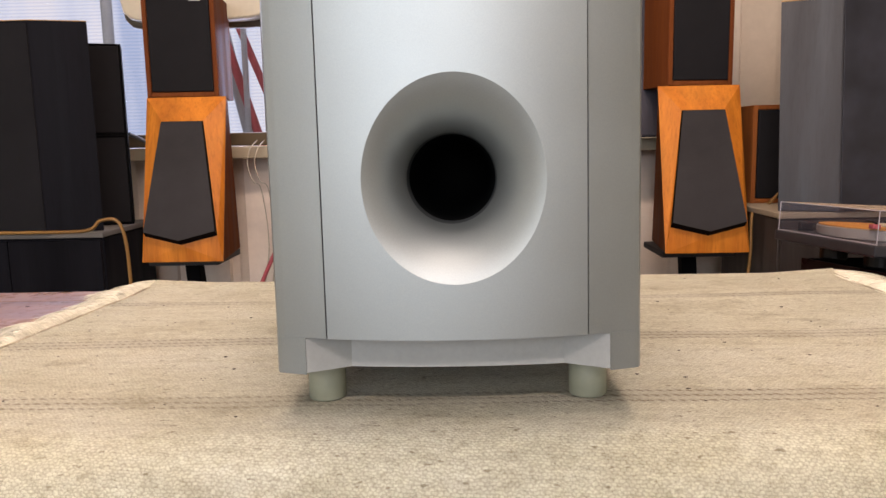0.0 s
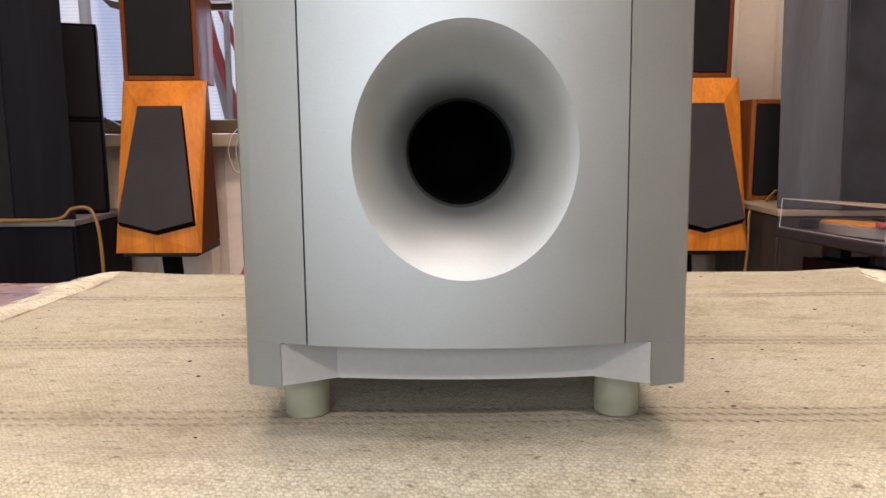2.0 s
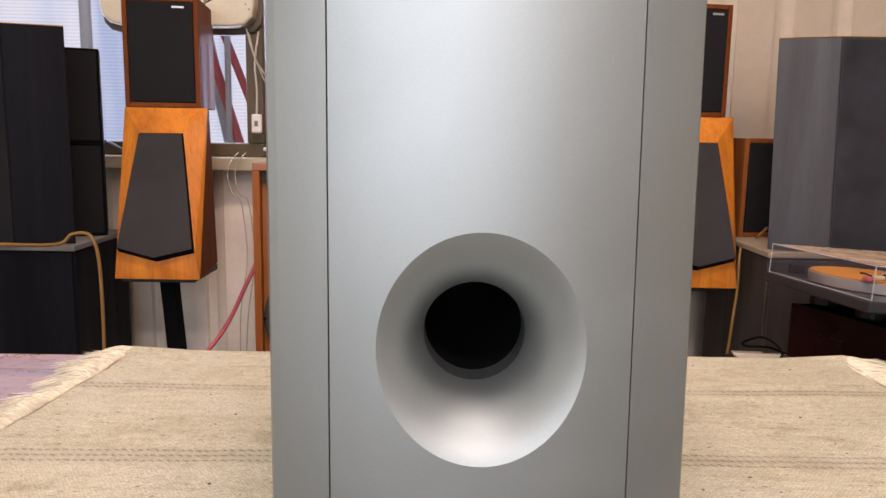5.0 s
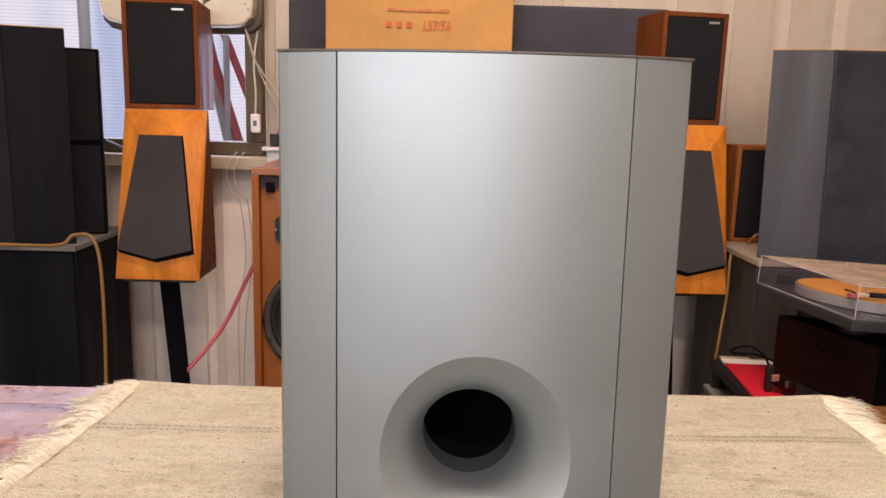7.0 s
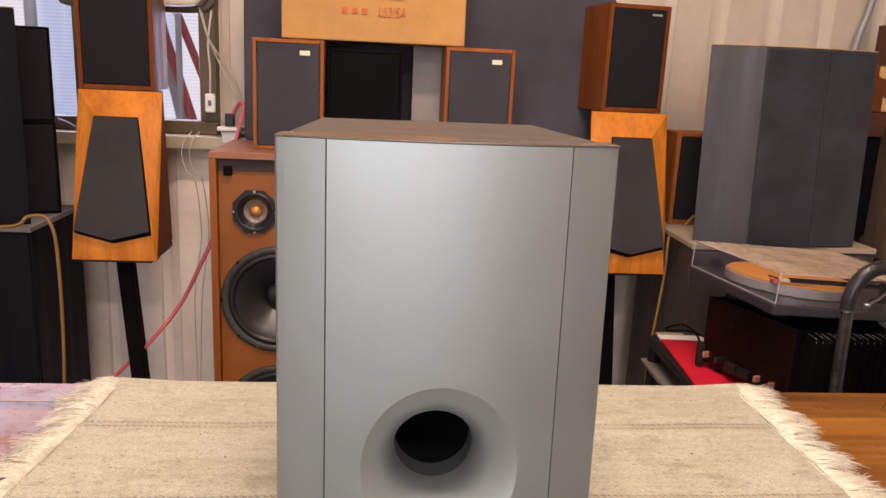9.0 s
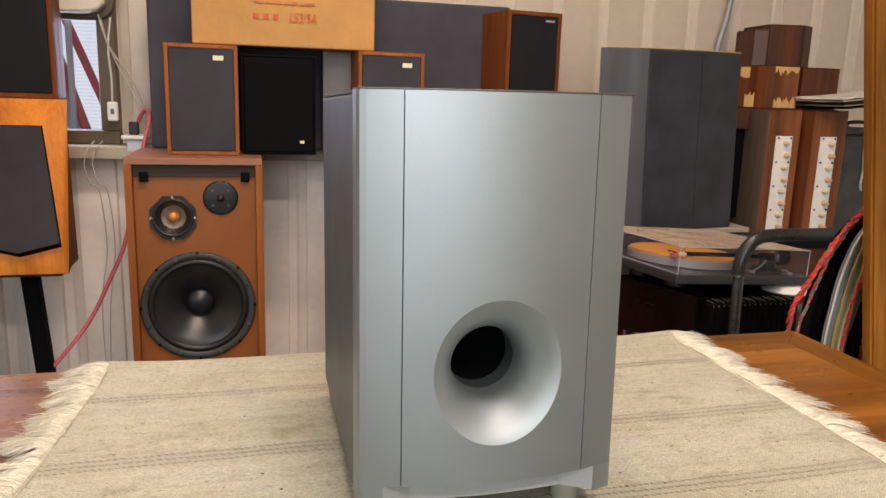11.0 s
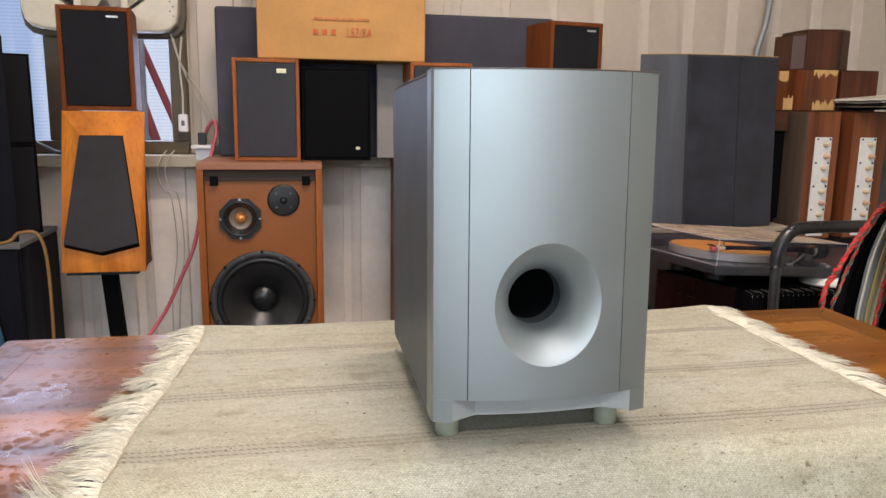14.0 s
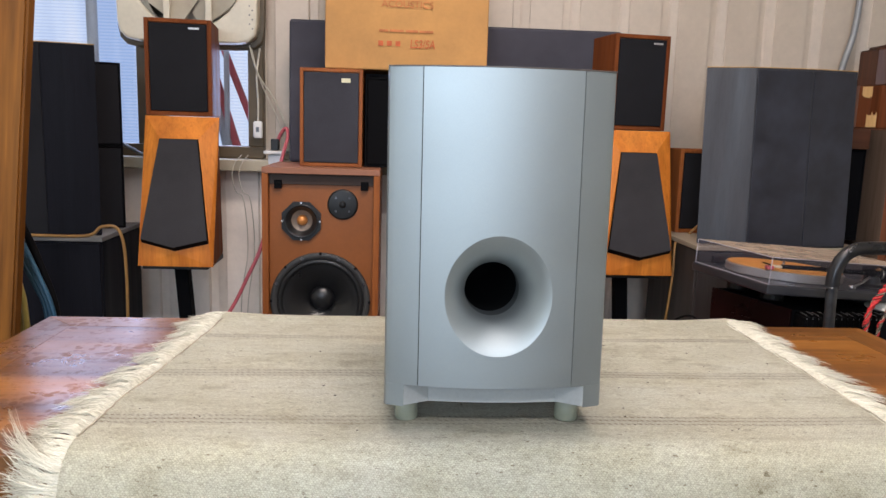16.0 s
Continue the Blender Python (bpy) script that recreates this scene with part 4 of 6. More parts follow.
edge_xs = [-HALF - 0.0008 + (2 * HALF + 0.0016) * k / 40 for k in range(41)]
part("front_cap", prism([(x, bow(x) + 0.0001) for x in edge_xs] + [(HALF + 0.0008, 0.0432), (-HALF - 0.0008, 0.0432)], SZ1 - 0.0013, SZ1, 0.0004), SUB_EDGE, sub, "smooth brown-grey top edge of the front")
part("port_throat", lathe([(0.0256, 0.0429), (0.0255, 0.048), (0.0254, 0.054), (0.0253, 0.060)], 64, center=(TUBE_X, 0, TUBE_Z)), SHADED_THROAT, sub, "silver throat of the port, darkened for the shade inside", True)
part("port_tube", lathe([(0.0254, 0.0597), (0.0251, 0.0605), (0.0251, 0.21), (0.0, 0.21)], 64, center=(TUBE_X, 0, TUBE_Z)), PORT_BLACK, sub, "black port tube", True)


def side_strip(xs, zs):
    """Bowed upright strip with a chamfered outer edge, closed behind. xs: from the seam to the outer edge."""
    a, b = xs
    sgn = 1 if b > a else -1
    face = lambda x: bow(x) + 0.055 * abs(x - a)
    plan = [(a, 0.041), (a, bow(a))] + [(a + (b - a) * k / 6, face(a + (b - a) * k / 6)) for k in range(1, 6)]
    plan += [(b - sgn * 0.0005, face(b)), (b + sgn * 0.0012, face(b) + 0.0040), (b + sgn * 0.0012, 0.041)]
    bm = bmesh.new()
    lo, hi = [bm.verts.new((x, y, zs[0])) for x, y in plan], [bm.verts.new((x, y, zs[1])) for x, y in plan]
    n = len(plan)
    bm.faces.new(lo)
    bm.faces.new(hi)
    for k in range(n):
        bm.faces.new((lo[k], lo[(k + 1) % n], hi[(k + 1) % n], hi[k]))
    bmesh.ops.recalc_face_normals(bm, faces=bm.faces)
    return bm


for a, b, notch in ((SEAM_L - 0.0008, -HALF, -0.0819), (SEAM_R + 0.0006, HALF, 0.0819)):
    part("side_strip", side_strip((a, b), (0.0459, SZ1 - 0.0014)), SILVER, sub)
    part("strip_foot", side_strip((notch, b), (SZ0 - 0.0013, 0.0459)), SILVER, sub)
for x in (SEAM_L - 0.0004, SEAM_R + 0.0003):
    part("seam", box(x - (0.0007 if x < 0 else 0.0005), x + (0.0007 if x < 0 else 0.0005), bow(x) + 0.0016, 0.0420, 0.0460, SZ1 - 0.0015, 0), SEAM, sub, "dark gap between the panels")


def base_trim():
    """Recessed bowed skirt between two splayed cheeks."""
    bm = bmesh.new()
    n, w = 24, 0.059
    plan = [(-0.0818, bow(0.0818) + 0.0005)] + [(-w + 2 * w * k / n, 0.0195 + bow(-w + 2 * w * k / n) * 0.75) for k in range(n + 1)] + [(0.0818, bow(0.0818) + 0.0005), (0.0818, 0.042), (-0.0818, 0.042)]
    lo, hi = [bm.verts.new((x, y, SZ0 - 0.0005)) for x, y in plan], [bm.verts.new((x, y, 0.0454)) for x, y in plan]
    m = len(plan)
    bm.faces.new(lo)
    bm.faces.new(hi)
    for k in range(m):
        bm.faces.new((lo[k], lo[(k + 1) % m], hi[(k + 1) % m], hi[k]))
    bmesh.ops.recalc_face_normals(bm, faces=bm.faces)
    return bm


part("base_trim", base_trim(), TRIM_GREY, sub, "pale grey recessed base trim")
part("panel_lip", box(SEAM_L, SEAM_R, 0.012, 0.042, 0.0455, 0.0457, 0), TRIM_GREY, sub)
# it leans back a little, so that the rear feet sink deeper into the rug
for x, y, low in ((-0.0790, 0.052, 0.0), (0.0760, 0.052, 0.0), (-0.0790, 0.272, 0.0052), (0.0760, 0.272, 0.0052)):
    part("foot", lathe([(0.0, low), (0.0101, low), (0.0111, low + 0.001), (0.0111, SZ0 - 0.0001), (0.0, SZ0 - 0.0001)], 32, "z", (x, y, 0.0)), RUBBER_GREEN, sub, "grey-green round foot", True)

# ---- loudspeakers along the wall ----


def facet_speaker(name, m):
    """Orange-veneered cabinet with a leaning front and a tapered cloth grille."""
    sp = thing(name, "orange-veneered loudspeaker with a tapered charcoal grille, on a stand", "loudspeaker", m, "orange loudspeakers on stands")
    w, h, lean, back = 0.107, 0.430, 0.108, 0.215
    bm = bmesh.new()
    q = [bm.verts.new(c) for c in ((-w, 0, 0), (w, 0, 0), (w, lean, h), (-w, lean, h), (-w * 0.72, back + 0.04, 0), (w * 0.72, back + 0.04, 0), (w * 0.72, back, h), (-w * 0.72, back, h))]
    for f in ((0, 4, 7, 3), (1, 2, 6, 5), (3, 7, 6, 2), (0, 1, 5, 4), (4, 5, 6, 7), (0, 3, 2, 1)):
        bm.faces.new([q[i] for i in f])
    bmesh.ops.recalc_face_normals(bm, faces=bm.faces)
    bmesh.ops.bevel(bm, geom=bm.edges[:], offset=0.0015, segments=1, affect="EDGES")
    part("cabinet", bm, WALNUT, sp, "reddish-brown veneered sides")

    def on_front(x, z, out=0.0):
        return (x, lean * z / h - out, z)
    tri_out = [(-w, 0.0), (w, 0.0), (w, h), (-w, h)]
    gr = [(-0.055, 0.366), (0.055, 0.366), (0.095, 0.066), (0.0, 0.043), (-0.095, 0.066)]
    bm = bmesh.new()
    o = [bm.verts.new(on_front(x, z, 0.002)) for x, z in tri_out]
    g = [bm.verts.new(on_front(x, z, 0.026 if i < 2 else 0.016)) for i, (x, z) in enumerate(gr)]
    ob_ = [bm.verts.new(on_front(x, z, -0.001)) for x, z in tri_out]
    for f in ((o[3], o[2], g[1], g[0]), (o[2], o[1], g[2], g[1]), (o[0], o[3], g[0], g[4]), (o[1], o[0], g[3], g[2]), (o[0], g[4], g[3])):
        bm.faces.new(f)
    for i in range(4):
        bm.faces.new((o[i], o[(i + 1) % 4], ob_[(i + 1) % 4], ob_[i]))
    bm.faces.new(g[::-1])
    bmesh.ops.recalc_face_normals(bm, faces=bm.faces)
    part("front_frame", bm, ORANGE_WOOD, sp, "bright orange faceted front frame")
    bm = bmesh.new()
    lo = [bm.verts.new(on_front(x, z, 0.022 if i < 2 else 0.013)) for i, (x, z) in enumerate(gr)]
    hi = [bm.verts.new(on_front(x * 0.985, z - 0.002 if i < 2 else z + 0.015, 0.036)) for i, (x, z) in enumerate(gr)]
    bm.faces.new(hi)
    for i in range(5):
        bm.faces.new((lo[i], lo[(i + 1) % 5], hi[(i + 1) % 5], hi[i])).material_index = 1
    bmesh.ops.recalc_face_normals(bm, faces=bm.faces)
    part("grille", bm, (CLOTH_GREY, MATT_BLACK), sp, "tapered charcoal cloth grille")
    return sp


facet_speaker("stand_loudspeaker", pose(-0.768, 1.920, 0.607, 0, 0, ROOM))
facet_speaker("stand_loudspeaker", pose(0.594, 1.962, 0.607, 0, 0, ROOM))


def speaker_stand(x, y):
    st = thing("speaker_stand", "black steel column stand under an orange loudspeaker", "stand", pose(x, y, 0, 0, 0, ROOM), "speaker stands")
    part("top_plate", box(-0.095, 0.095, -0.09, 0.11, 0.590, 0.6065, 0.002), BLACK, st)
    col = box(-0.020, 0.020, -0.022, 0.022, 0.011, 0.590, 0.003)
    for v in col.verts:
        v.co.x += 0.042 * (0.59 - v.co.z) / 0.59 - 0.004
    part("column", col, MATT_BLACK, st, "slightly leaning black column")
    part("base_plate", box(-0.13, 0.13, -0.13, 0.13, 0.0, 0.012, 0.003), BLACK, st)


speaker_stand(-0.786, 2.05)
speaker_stand(0.58, 2.09)


def boxed_speaker(name, label, m, w, h, d, veneer, cloth_m, wall=0.010, badge=None, badge_m=None, group="", recess=0.004):
    """A veneered cabinet whose front edges frame a cloth grille. m: at the middle of the front's foot."""
    sp = thing(name, label, "loudspeaker", m, group)
    part("cabinet", box(-w / 2, w / 2, 0.008, d, 0, h, 0.0015), veneer, sp)
    for x0, x1, z0, z1 in ((-w / 2, -w / 2 + wall, 0, h), (w / 2 - wall, w / 2, 0, h), (-w / 2 + wall, w / 2 - wall, 0, wall), (-w / 2 + wall, w / 2 - wall, h - wall, h)):
        part("edge", box(x0, x1, 0, 0.0079, z0, z1, 0.0012, 1), veneer, sp)
    part("grille", box(-w / 2 + wall + 0.0015, w / 2 - wall - 0.0015, recess - 0.006, 0.0078, wall + 0.0015, h - wall - 0.0015, 0.0025), cloth_m, sp)
    if badge:
        bx, bz, bw, bh = badge
        part("badge", box(bx - bw / 2, bx + bw / 2, recess - 0.008, recess - 0.0062, bz - bh / 2, bz + bh / 2, 0.0006), badge_m, sp, "small pale maker's badge")
    return sp


boxed_speaker("monitor_loudspeaker", "small walnut loudspeaker with black grille and pale badge", pose(-0.782, 2.034, 1.0385, 0, 0, ROOM + 7), 0.188, 0.278, 0.222, WALNUT, CLOTH_BLACK, 0.012, (0.045, 0.252, 0.030, 0.0055), BADGE, "small walnut monitors")
boxed_speaker("monitor_loudspeaker", "small walnut loudspeaker with black grille and pale badge", pose(0.598, 2.078, 1.0385, 0, 0, 11), 0.180, 0.285, 0.165, WALNUT, CLOTH_BLACK, 0.012, (0.048, 0.260, 0.030, 0.0055), BADGE, "small walnut monitors")


def driver(parent, name, c, r, cone_m, cap_m, cap_r, lugs=8, label=""):
    """A round drive unit: cast frame, roll surround, cone and dust cap. Mounted on the plane y = c.y."""
    fr = part(name, lathe([(r * 0.86, 0.002), (r * 0.88, -0.006), (r * 0.97, -0.007), (r, -0.004), (r, 0.002)], 56, center=c), FLANGE, parent, label, True)
    part("surround", lathe([(r * 0.87, -0.002), (r * 0.83, -0.007), (r * 0.78, -0.006), (r * 0.75, 0.002)], 56, center=c), RUBBER, fr, smooth=True)
    part("cone", lathe([(r * 0.755 + (cap_r * 0.95 - r * 0.755) * f, 0.001 + r * 0.33 * f ** 1.45) for f in (0, 0.12, 0.25, 0.38, 0.5, 0.62, 0.75, 0.88, 1.0)], 56, center=c), cone_m, fr, smooth=True)
    part("dust_cap", lathe([(cap_r, r * 0.32)] + [(cap_r * math.cos(a), r * 0.32 - cap_r * 0.62 * math.sin(a)) for a in (0.3, 0.6, 0.9, 1.2, 1.45, 1.57)], 36, center=c), cap_m, fr, smooth=True)
    for k in range(lugs):
        a = 2 * math.pi * (k + 0.5) / lugs
        nb = box(r * 0.955, r * 1.004, -0.0076, 0.0015, -0.0035, 0.0035, 0.001)
        nb.transform(Matrix.Translation(c) @ Matrix.Rotation(-a + math.pi / lugs, 4, "Y"))
        part("notch", nb, MATT_BLACK, fr, "dark notch in the rim")
        part("bolt", lathe([(0.0, -0.0095), (0.0045, -0.0095), (0.0055, -0.007)], 8, center=(c[0] + 0.94 * r * math.cos(a), c[1], c[2] + 0.94 * r * math.sin(a))), GUNMETAL, fr)
    return fr


def holed_board(x0, x1, z0, z1, y, thick, holes):
    """A board with round openings through it."""
    bm = bmesh.new()
    loops = [[(x0, z0), (x1, z0), (x1, z1), (x0, z1)]] + [[(cx + r * math.cos(2 * math.pi * k / 40), cz + r * math.sin(2 * math.pi * k / 40)) for k in range(40)] for cx, cz, r in holes]
    edges = []
    for lp in loops:
        vs = [bm.verts.new((x, y, z)) for x, z in lp]
        edges += [bm.edges.new((vs[i], vs[(i + 1) % len(vs)])) for i in range(len(vs))]
    bmesh.ops.triangle_fill(bm, edges=edges, use_beauty=True)
    bmesh.ops.recalc_face_normals(bm, faces=bm.faces)
    ext = bmesh.ops.extrude_face_region(bm, geom=bm.faces[:])
    bmesh.ops.translate(bm, verts=[v for v in ext["geom"] if isinstance(v, bmesh.types.BMVert)], vec=(0, thick, 0))
    bmesh.ops.recalc_face_normals(bm, faces=bm.faces)
    return bm


def tall_monitor(m):
    sp = thing("floor_loudspeaker", "tall teak floor loudspeaker with its grille off and drivers bare", "loudspeaker", m, "tall teak loudspeakers")
    w, h, d, t = 0.332, 0.905, 0.31, 0.018
    part("side", box(-w / 2, -w / 2 + t, 0, d, 0, h - t, 0.0015), TEAK, sp)
    part("side", box(w / 2 - t, w / 2, 0, d, 0, h - t, 0.0015), TEAK, sp)
    part("top", box(-w / 2, w / 2, 0, d, h - t + 0.0005, h, 0.0015), TEAK_TOP, sp, "dusty teak top")
    part("bottom", box(-w / 2 + t, w / 2 - t, 0, d, 0, t, 0.0015), TEAK_TOP, sp)
    part("back", box(-w / 2 + t, w / 2 - t, d - 0.02, d, t, h - t, 0), MATT_BLACK, sp)
    # baffle with openings for the drivers
    x0, x1, z0, z1 = -w / 2 + t, w / 2 - t, t, h - t
    yb0 = 0.018
    part("baffle", holed_board(x0 + 0.0005, x1 - 0.0005, z0, z1, yb0 + 0.004, 0.014, [(-0.002, 0.517, 0.130), (-0.002, 0.190, 0.128), (-0.057, 0.752, 0.046)]), TEAK_BAFFLE, sp, "warm brown front board")
    # dark strip across the baffle stands in for the shade under the top
    part("shade_strip", box(x0 + 0.0005, x1 - 0.0005, yb0 - 0.004, yb0 + 0.0035, z1 - 0.03, z1, 0.001), DARK_BROWN, sp, "dark strip painted as the shade under the top")
    for x in (-0.122, 0.122):
        part("grille_clip", box(x - 0.011, x + 0.011, yb0 - 0.010, yb0 - 0.0042, z1 - 0.043, z1 - 0.018, 0.002), MATT_BLACK, sp, "black grille clip")
    yf = yb0 + 0.002
    driver(sp, "woofer", (-0.002, yf, 0.517), 0.1445, CONE, CONE, 0.036, 8, "large black paper woofer")
    driver(sp, "lower_woofer", (-0.002, yf, 0.190), 0.142, CONE, CONE, 0.036, 8, "large black paper woofer")
    # octagonal midrange
    mc = (-0.057, yf, 0.752)
    oc = [(mc[0] + 0.060 * math.cos(math.pi * (k + 0.5) / 4), mc[2] + 0.060 * math.sin(math.pi * (k + 0.5) / 4)) for k in range(8)]
    mb = bmesh.new()
    edges = []
    for lp in (oc, [(mc[0] + 0.0455 * math.cos(2 * math.pi * k / 40), mc[2] + 0.0455 * math.sin(2 * math.pi * k / 40)) for k in range(40)]):
        vs = [mb.verts.new((x, yf - 0.006, z)) for x, z in lp]
        edges += [mb.edges.new((vs[i], vs[(i + 1) % len(vs)])) for i in range(len(vs))]
    bmesh.ops.triangle_fill(mb, edges=edges, use_beauty=True)
    ext = bmesh.ops.extrude_face_region(mb, geom=mb.faces[:])
    bmesh.ops.translate(mb, verts=[v for v in ext["geom"] if isinstance(v, bmesh.types.BMVert)], vec=(0, 0.0075, 0))
    bmesh.ops.recalc_face_normals(mb, faces=mb.faces)
    mid = part("midrange", mb, RUBBER, sp, "octagonal midrange frame")
    part("surround", lathe([(0.050, -0.0065), (0.047, -0.010), (0.043, -0.0065)], 40, center=mc), RUBBER, mid, smooth=True)
    part("cone", lathe([(0.0435, -0.005), (0.036, 0.004), (0.030, 0.010)], 40, center=mc), CONE, mid, smooth=True)
    part("inner_cone", lathe([(0.0302, 0.0098), (0.022, 0.017), (0.014, 0.022)], 40, center=mc), CONE_PALE, mid, "pale metal cone", True)
    part("dust_cap", lathe([(0.0155, 0.021), (0.0145, 0.012), (0.010, 0.006), (0.005, 0.0035), (0.0, 0.003)], 28, center=mc), CAP_ORANGE, mid, "copper dust cap", True)
    for k in range(4):
        a = math.pi * k / 2
        part("bolt", lathe([(0.0, -0.0085), (0.0035, -0.0085), (0.004, -0.006)], 8, center=(mc[0] + 0.053 * math.cos(a), yf, mc[2] + 0.053 * math.sin(a))), STEEL, mid)
    tc_ = (0.060, yf, 0.802)
    tw = part("tweeter", lathe([(0.0, -0.004), (0.038, -0.004), (0.043, -0.003), (0.044, 0.0015)], 40, center=tc_), RUBBER, sp, "black round tweeter plate", True)
    part("dome", lathe([(0.010, -0.0042), (0.009, -0.009), (0.004, -0.0115), (0.0, -0.012)], 20, center=tc_), RUBBER, tw, smooth=True)
    for k in range(4):
        a = math.pi * (k + 0.5) / 2
        part("bolt", lathe([(0.0, -0.0060), (0.003, -0.0060), (0.0035, -0.0035)], 8, center=(tc_[0] + 0.027 * math.cos(a), yf, tc_[2] + 0.027 * math.sin(a))), GUNMETAL, tw)
    return sp


tm = tall_monitor(pose(-0.345, 1.885, 0, 0, 0, ROOM))
copy_thing(tm, pose(0.214, 1.902, 0, 0, 0, ROOM))

boxed_speaker("bookshelf_loudspeaker", "teak bookshelf loudspeaker with charcoal grille on a taller one", pose(-0.328, 1.970, 0.906, 0, 0, ROOM), 0.180, 0.280, 0.19, TEAK, CLOTH_WARM, 0.010, (0.042, 0.247, 0.026, 0.012), BADGE_CREAM, "teak bookshelf loudspeakers")
boxed_speaker("bookshelf_loudspeaker", "teak bookshelf loudspeaker with charcoal grille on a taller one", pose(0.163, 1.976, 0.906, 0, 0, ROOM), 0.180, 0.280, 0.19, TEAK, CLOTH_WARM, 0.010, (0.042, 0.247, 0.026, 0.012), BADGE_CREAM, "teak bookshelf loudspeakers")
boxed_speaker("black_loudspeaker", "matt black bookshelf loudspeaker with a small pale badge", pose(-0.135, 2.005, 0.906, 0, 0, ROOM), 0.195, 0.262, 0.20, MATT_BLACK, MATT_BLACK, 0.006, (0.060, 0.035, 0.012, 0.008), BADGE_CREAM)
ob = part("board", box(-0.056, 0.024, 0, 0.02, 0, 0.283, 0.002), WARM_GREY)
ob.matrix_world = pose(0.045, 2.13, 0.906, 0, 0, ROOM)
tagged(ob, "light grey upright board between loudspeakers on the ledge", "board")
felt = thing("felt_panel", "long grey felt-covered panel leaning on the wall", "panel", pose(0.042, 2.205, 0.905, -1.5, 0, ROOM))
part("felt_face", box(-0.53, 0.53, 0, 0.018, 0, 0.445, 0.010, 4), FELT, felt)
part("backing", box(-0.522, 0.522, 0.0182, 0.035, 0.003, 0.438, 0.003), MATT_BLACK, felt, "black backing board")

carton = thing("carton", "brown corrugated cardboard carton with red printing, on loudspeakers", "box", pose(-0.115, 2.018, 1.1895, 0, 0, ROOM))
cb_ = box(-0.237, 0.237, 0, 0.26, 0, 0.34, 0.004, 2)
for v in cb_.verts:
    v.co.y += 0.003 * noise.noise(v.co * 9)
part("carton_body", cb_, CARD, carton)
part("flap", box(-0.236, 0.236, 0.001, 0.129, 0.3405, 0.344, 0.001), CARD, carton)
part("flap", box(-0.236, 0.236, 0.131, 0.259, 0.3405, 0.344, 0.001), CARD, carton)
lettering("lettering", "ACOUSTICS", 0.028, pose(0.0, -0.0035, 0.186, 90, 0, 0), PRINT_FAINT, carton, "red printed word", 1.0)
lettering("model_lettering", "LS3/5A", 0.034, pose(0.045, -0.0035, 0.075, 90, 0, 0), PRINT_RED, carton, "red slanted printed model number", 0.75, 0.15)
for x, w_ in ((-0.068, 0.026), (-0.030, 0.040), (0.014, 0.036), (0.056, 0.040)):
    part("print_bar", box(x - w_ / 2, x + w_ / 2, -0.0034, -0.0028, 0.1085, 0.1155, 0.0002), PRINT_FAINT, carton, "small red printed bar")
for k in range(3):
    part("print_block", box(-0.083 + k * 0.025, -0.069 + k * 0.025, -0.0034, -0.0028, 0.069, 0.083, 0.0002), PRINT_RED, carton, "red printed block")


def angled_speaker(m, veneer, mirrored=1, grille_m=None, h=0.505, plan=None, back=0.0):
    """A tall cabinet with a three-faced front."""
    sp = thing("angled_loudspeaker", "charcoal loudspeaker with a three-faced bowed front", "loudspeaker", m, "angled charcoal loudspeakers")
    s = mirrored
    pts = plan or [(-0.208 * s, 0.045), (-0.08 * s, 0.0), (0.07 * s, 0.0), (0.208 * s, 0.045), (0.09 * s, 0.20), (-0.075 * s, 0.20)]

    def leaned(bm):
        for v in bm.verts:
            v.co.y += back * v.co.z
        return bm
    part("cabinet", leaned(prism(pts, 0, h, 0.002)), veneer, sp)
    part("top_edge", leaned(prism([(x * 1.0, y) for x, y in pts], h + 0.0005, h + 0.0025, 0.0006)), RAW_WOOD, sp, "bare wooden top edge")
    def slab(a, b, z0, z1, mt, nm, lb, out=0.004):
        d = Vector((b[0] - a[0], b[1] - a[1], 0)).normalized()
        nrm = Vector((d.y, -d.x, 0)) * (1 if d.x > 0 else -1)
        p = [(a[0] + d.x * 0.003, a[1] + d.y * 0.003), (b[0] - d.x * 0.003, b[1] - d.y * 0.003)]
        q = [(x + nrm.x * out, y + nrm.y * out) for x, y in p]
        part(nm, leaned(prism([p[0], p[1], q[1], q[0]], z0, z1, 0.001)), mt, sp, lb)
    slab(pts[1], pts[2], 0.004, h - 0.005, grille_m or CLOTH_GREY, "grille", "charcoal cloth grille")
    slab(pts[2], pts[3], 0.004, h - 0.005, grille_m or CLOTH_GREY, "grille", "charcoal cloth grille", 0.003)
    return sp


angled_speaker(pose(0.952, 1.862, 0.718, 0, 0, 0), DARK_VENEER, 1, CHARCOAL_FACE, 0.504, [(-0.206, 0.045), (-0.080, 0.0), (0.081, 0.0), (0.226, 0.030), (0.12, 0.20), (-0.075, 0.20)], 0.065)


def low_cabinet(m, w, d, h, label, material, shelf_m):
    c = thing("low_cabinet", label, "cabinet", m)
    part("carcass", box(-w / 2, w / 2, 0.012, d, 0, h - 0.015, 0.003), material, c)
    part("top", box(-w / 2 - 0.003, w / 2 + 0.003, 0.004, d, h - 0.0145, h, 0.002), shelf_m, c, "dusty worn top")
    part("door", box(-w / 2 + 0.004, -0.001, 0, 0.0115, 0.02, h - 0.02, 0.002), material, c)
    part("door", box(0.001, w / 2 - 0.004, 0, 0.0115, 0.02, h - 0.02, 0.002), material, c)
    return c


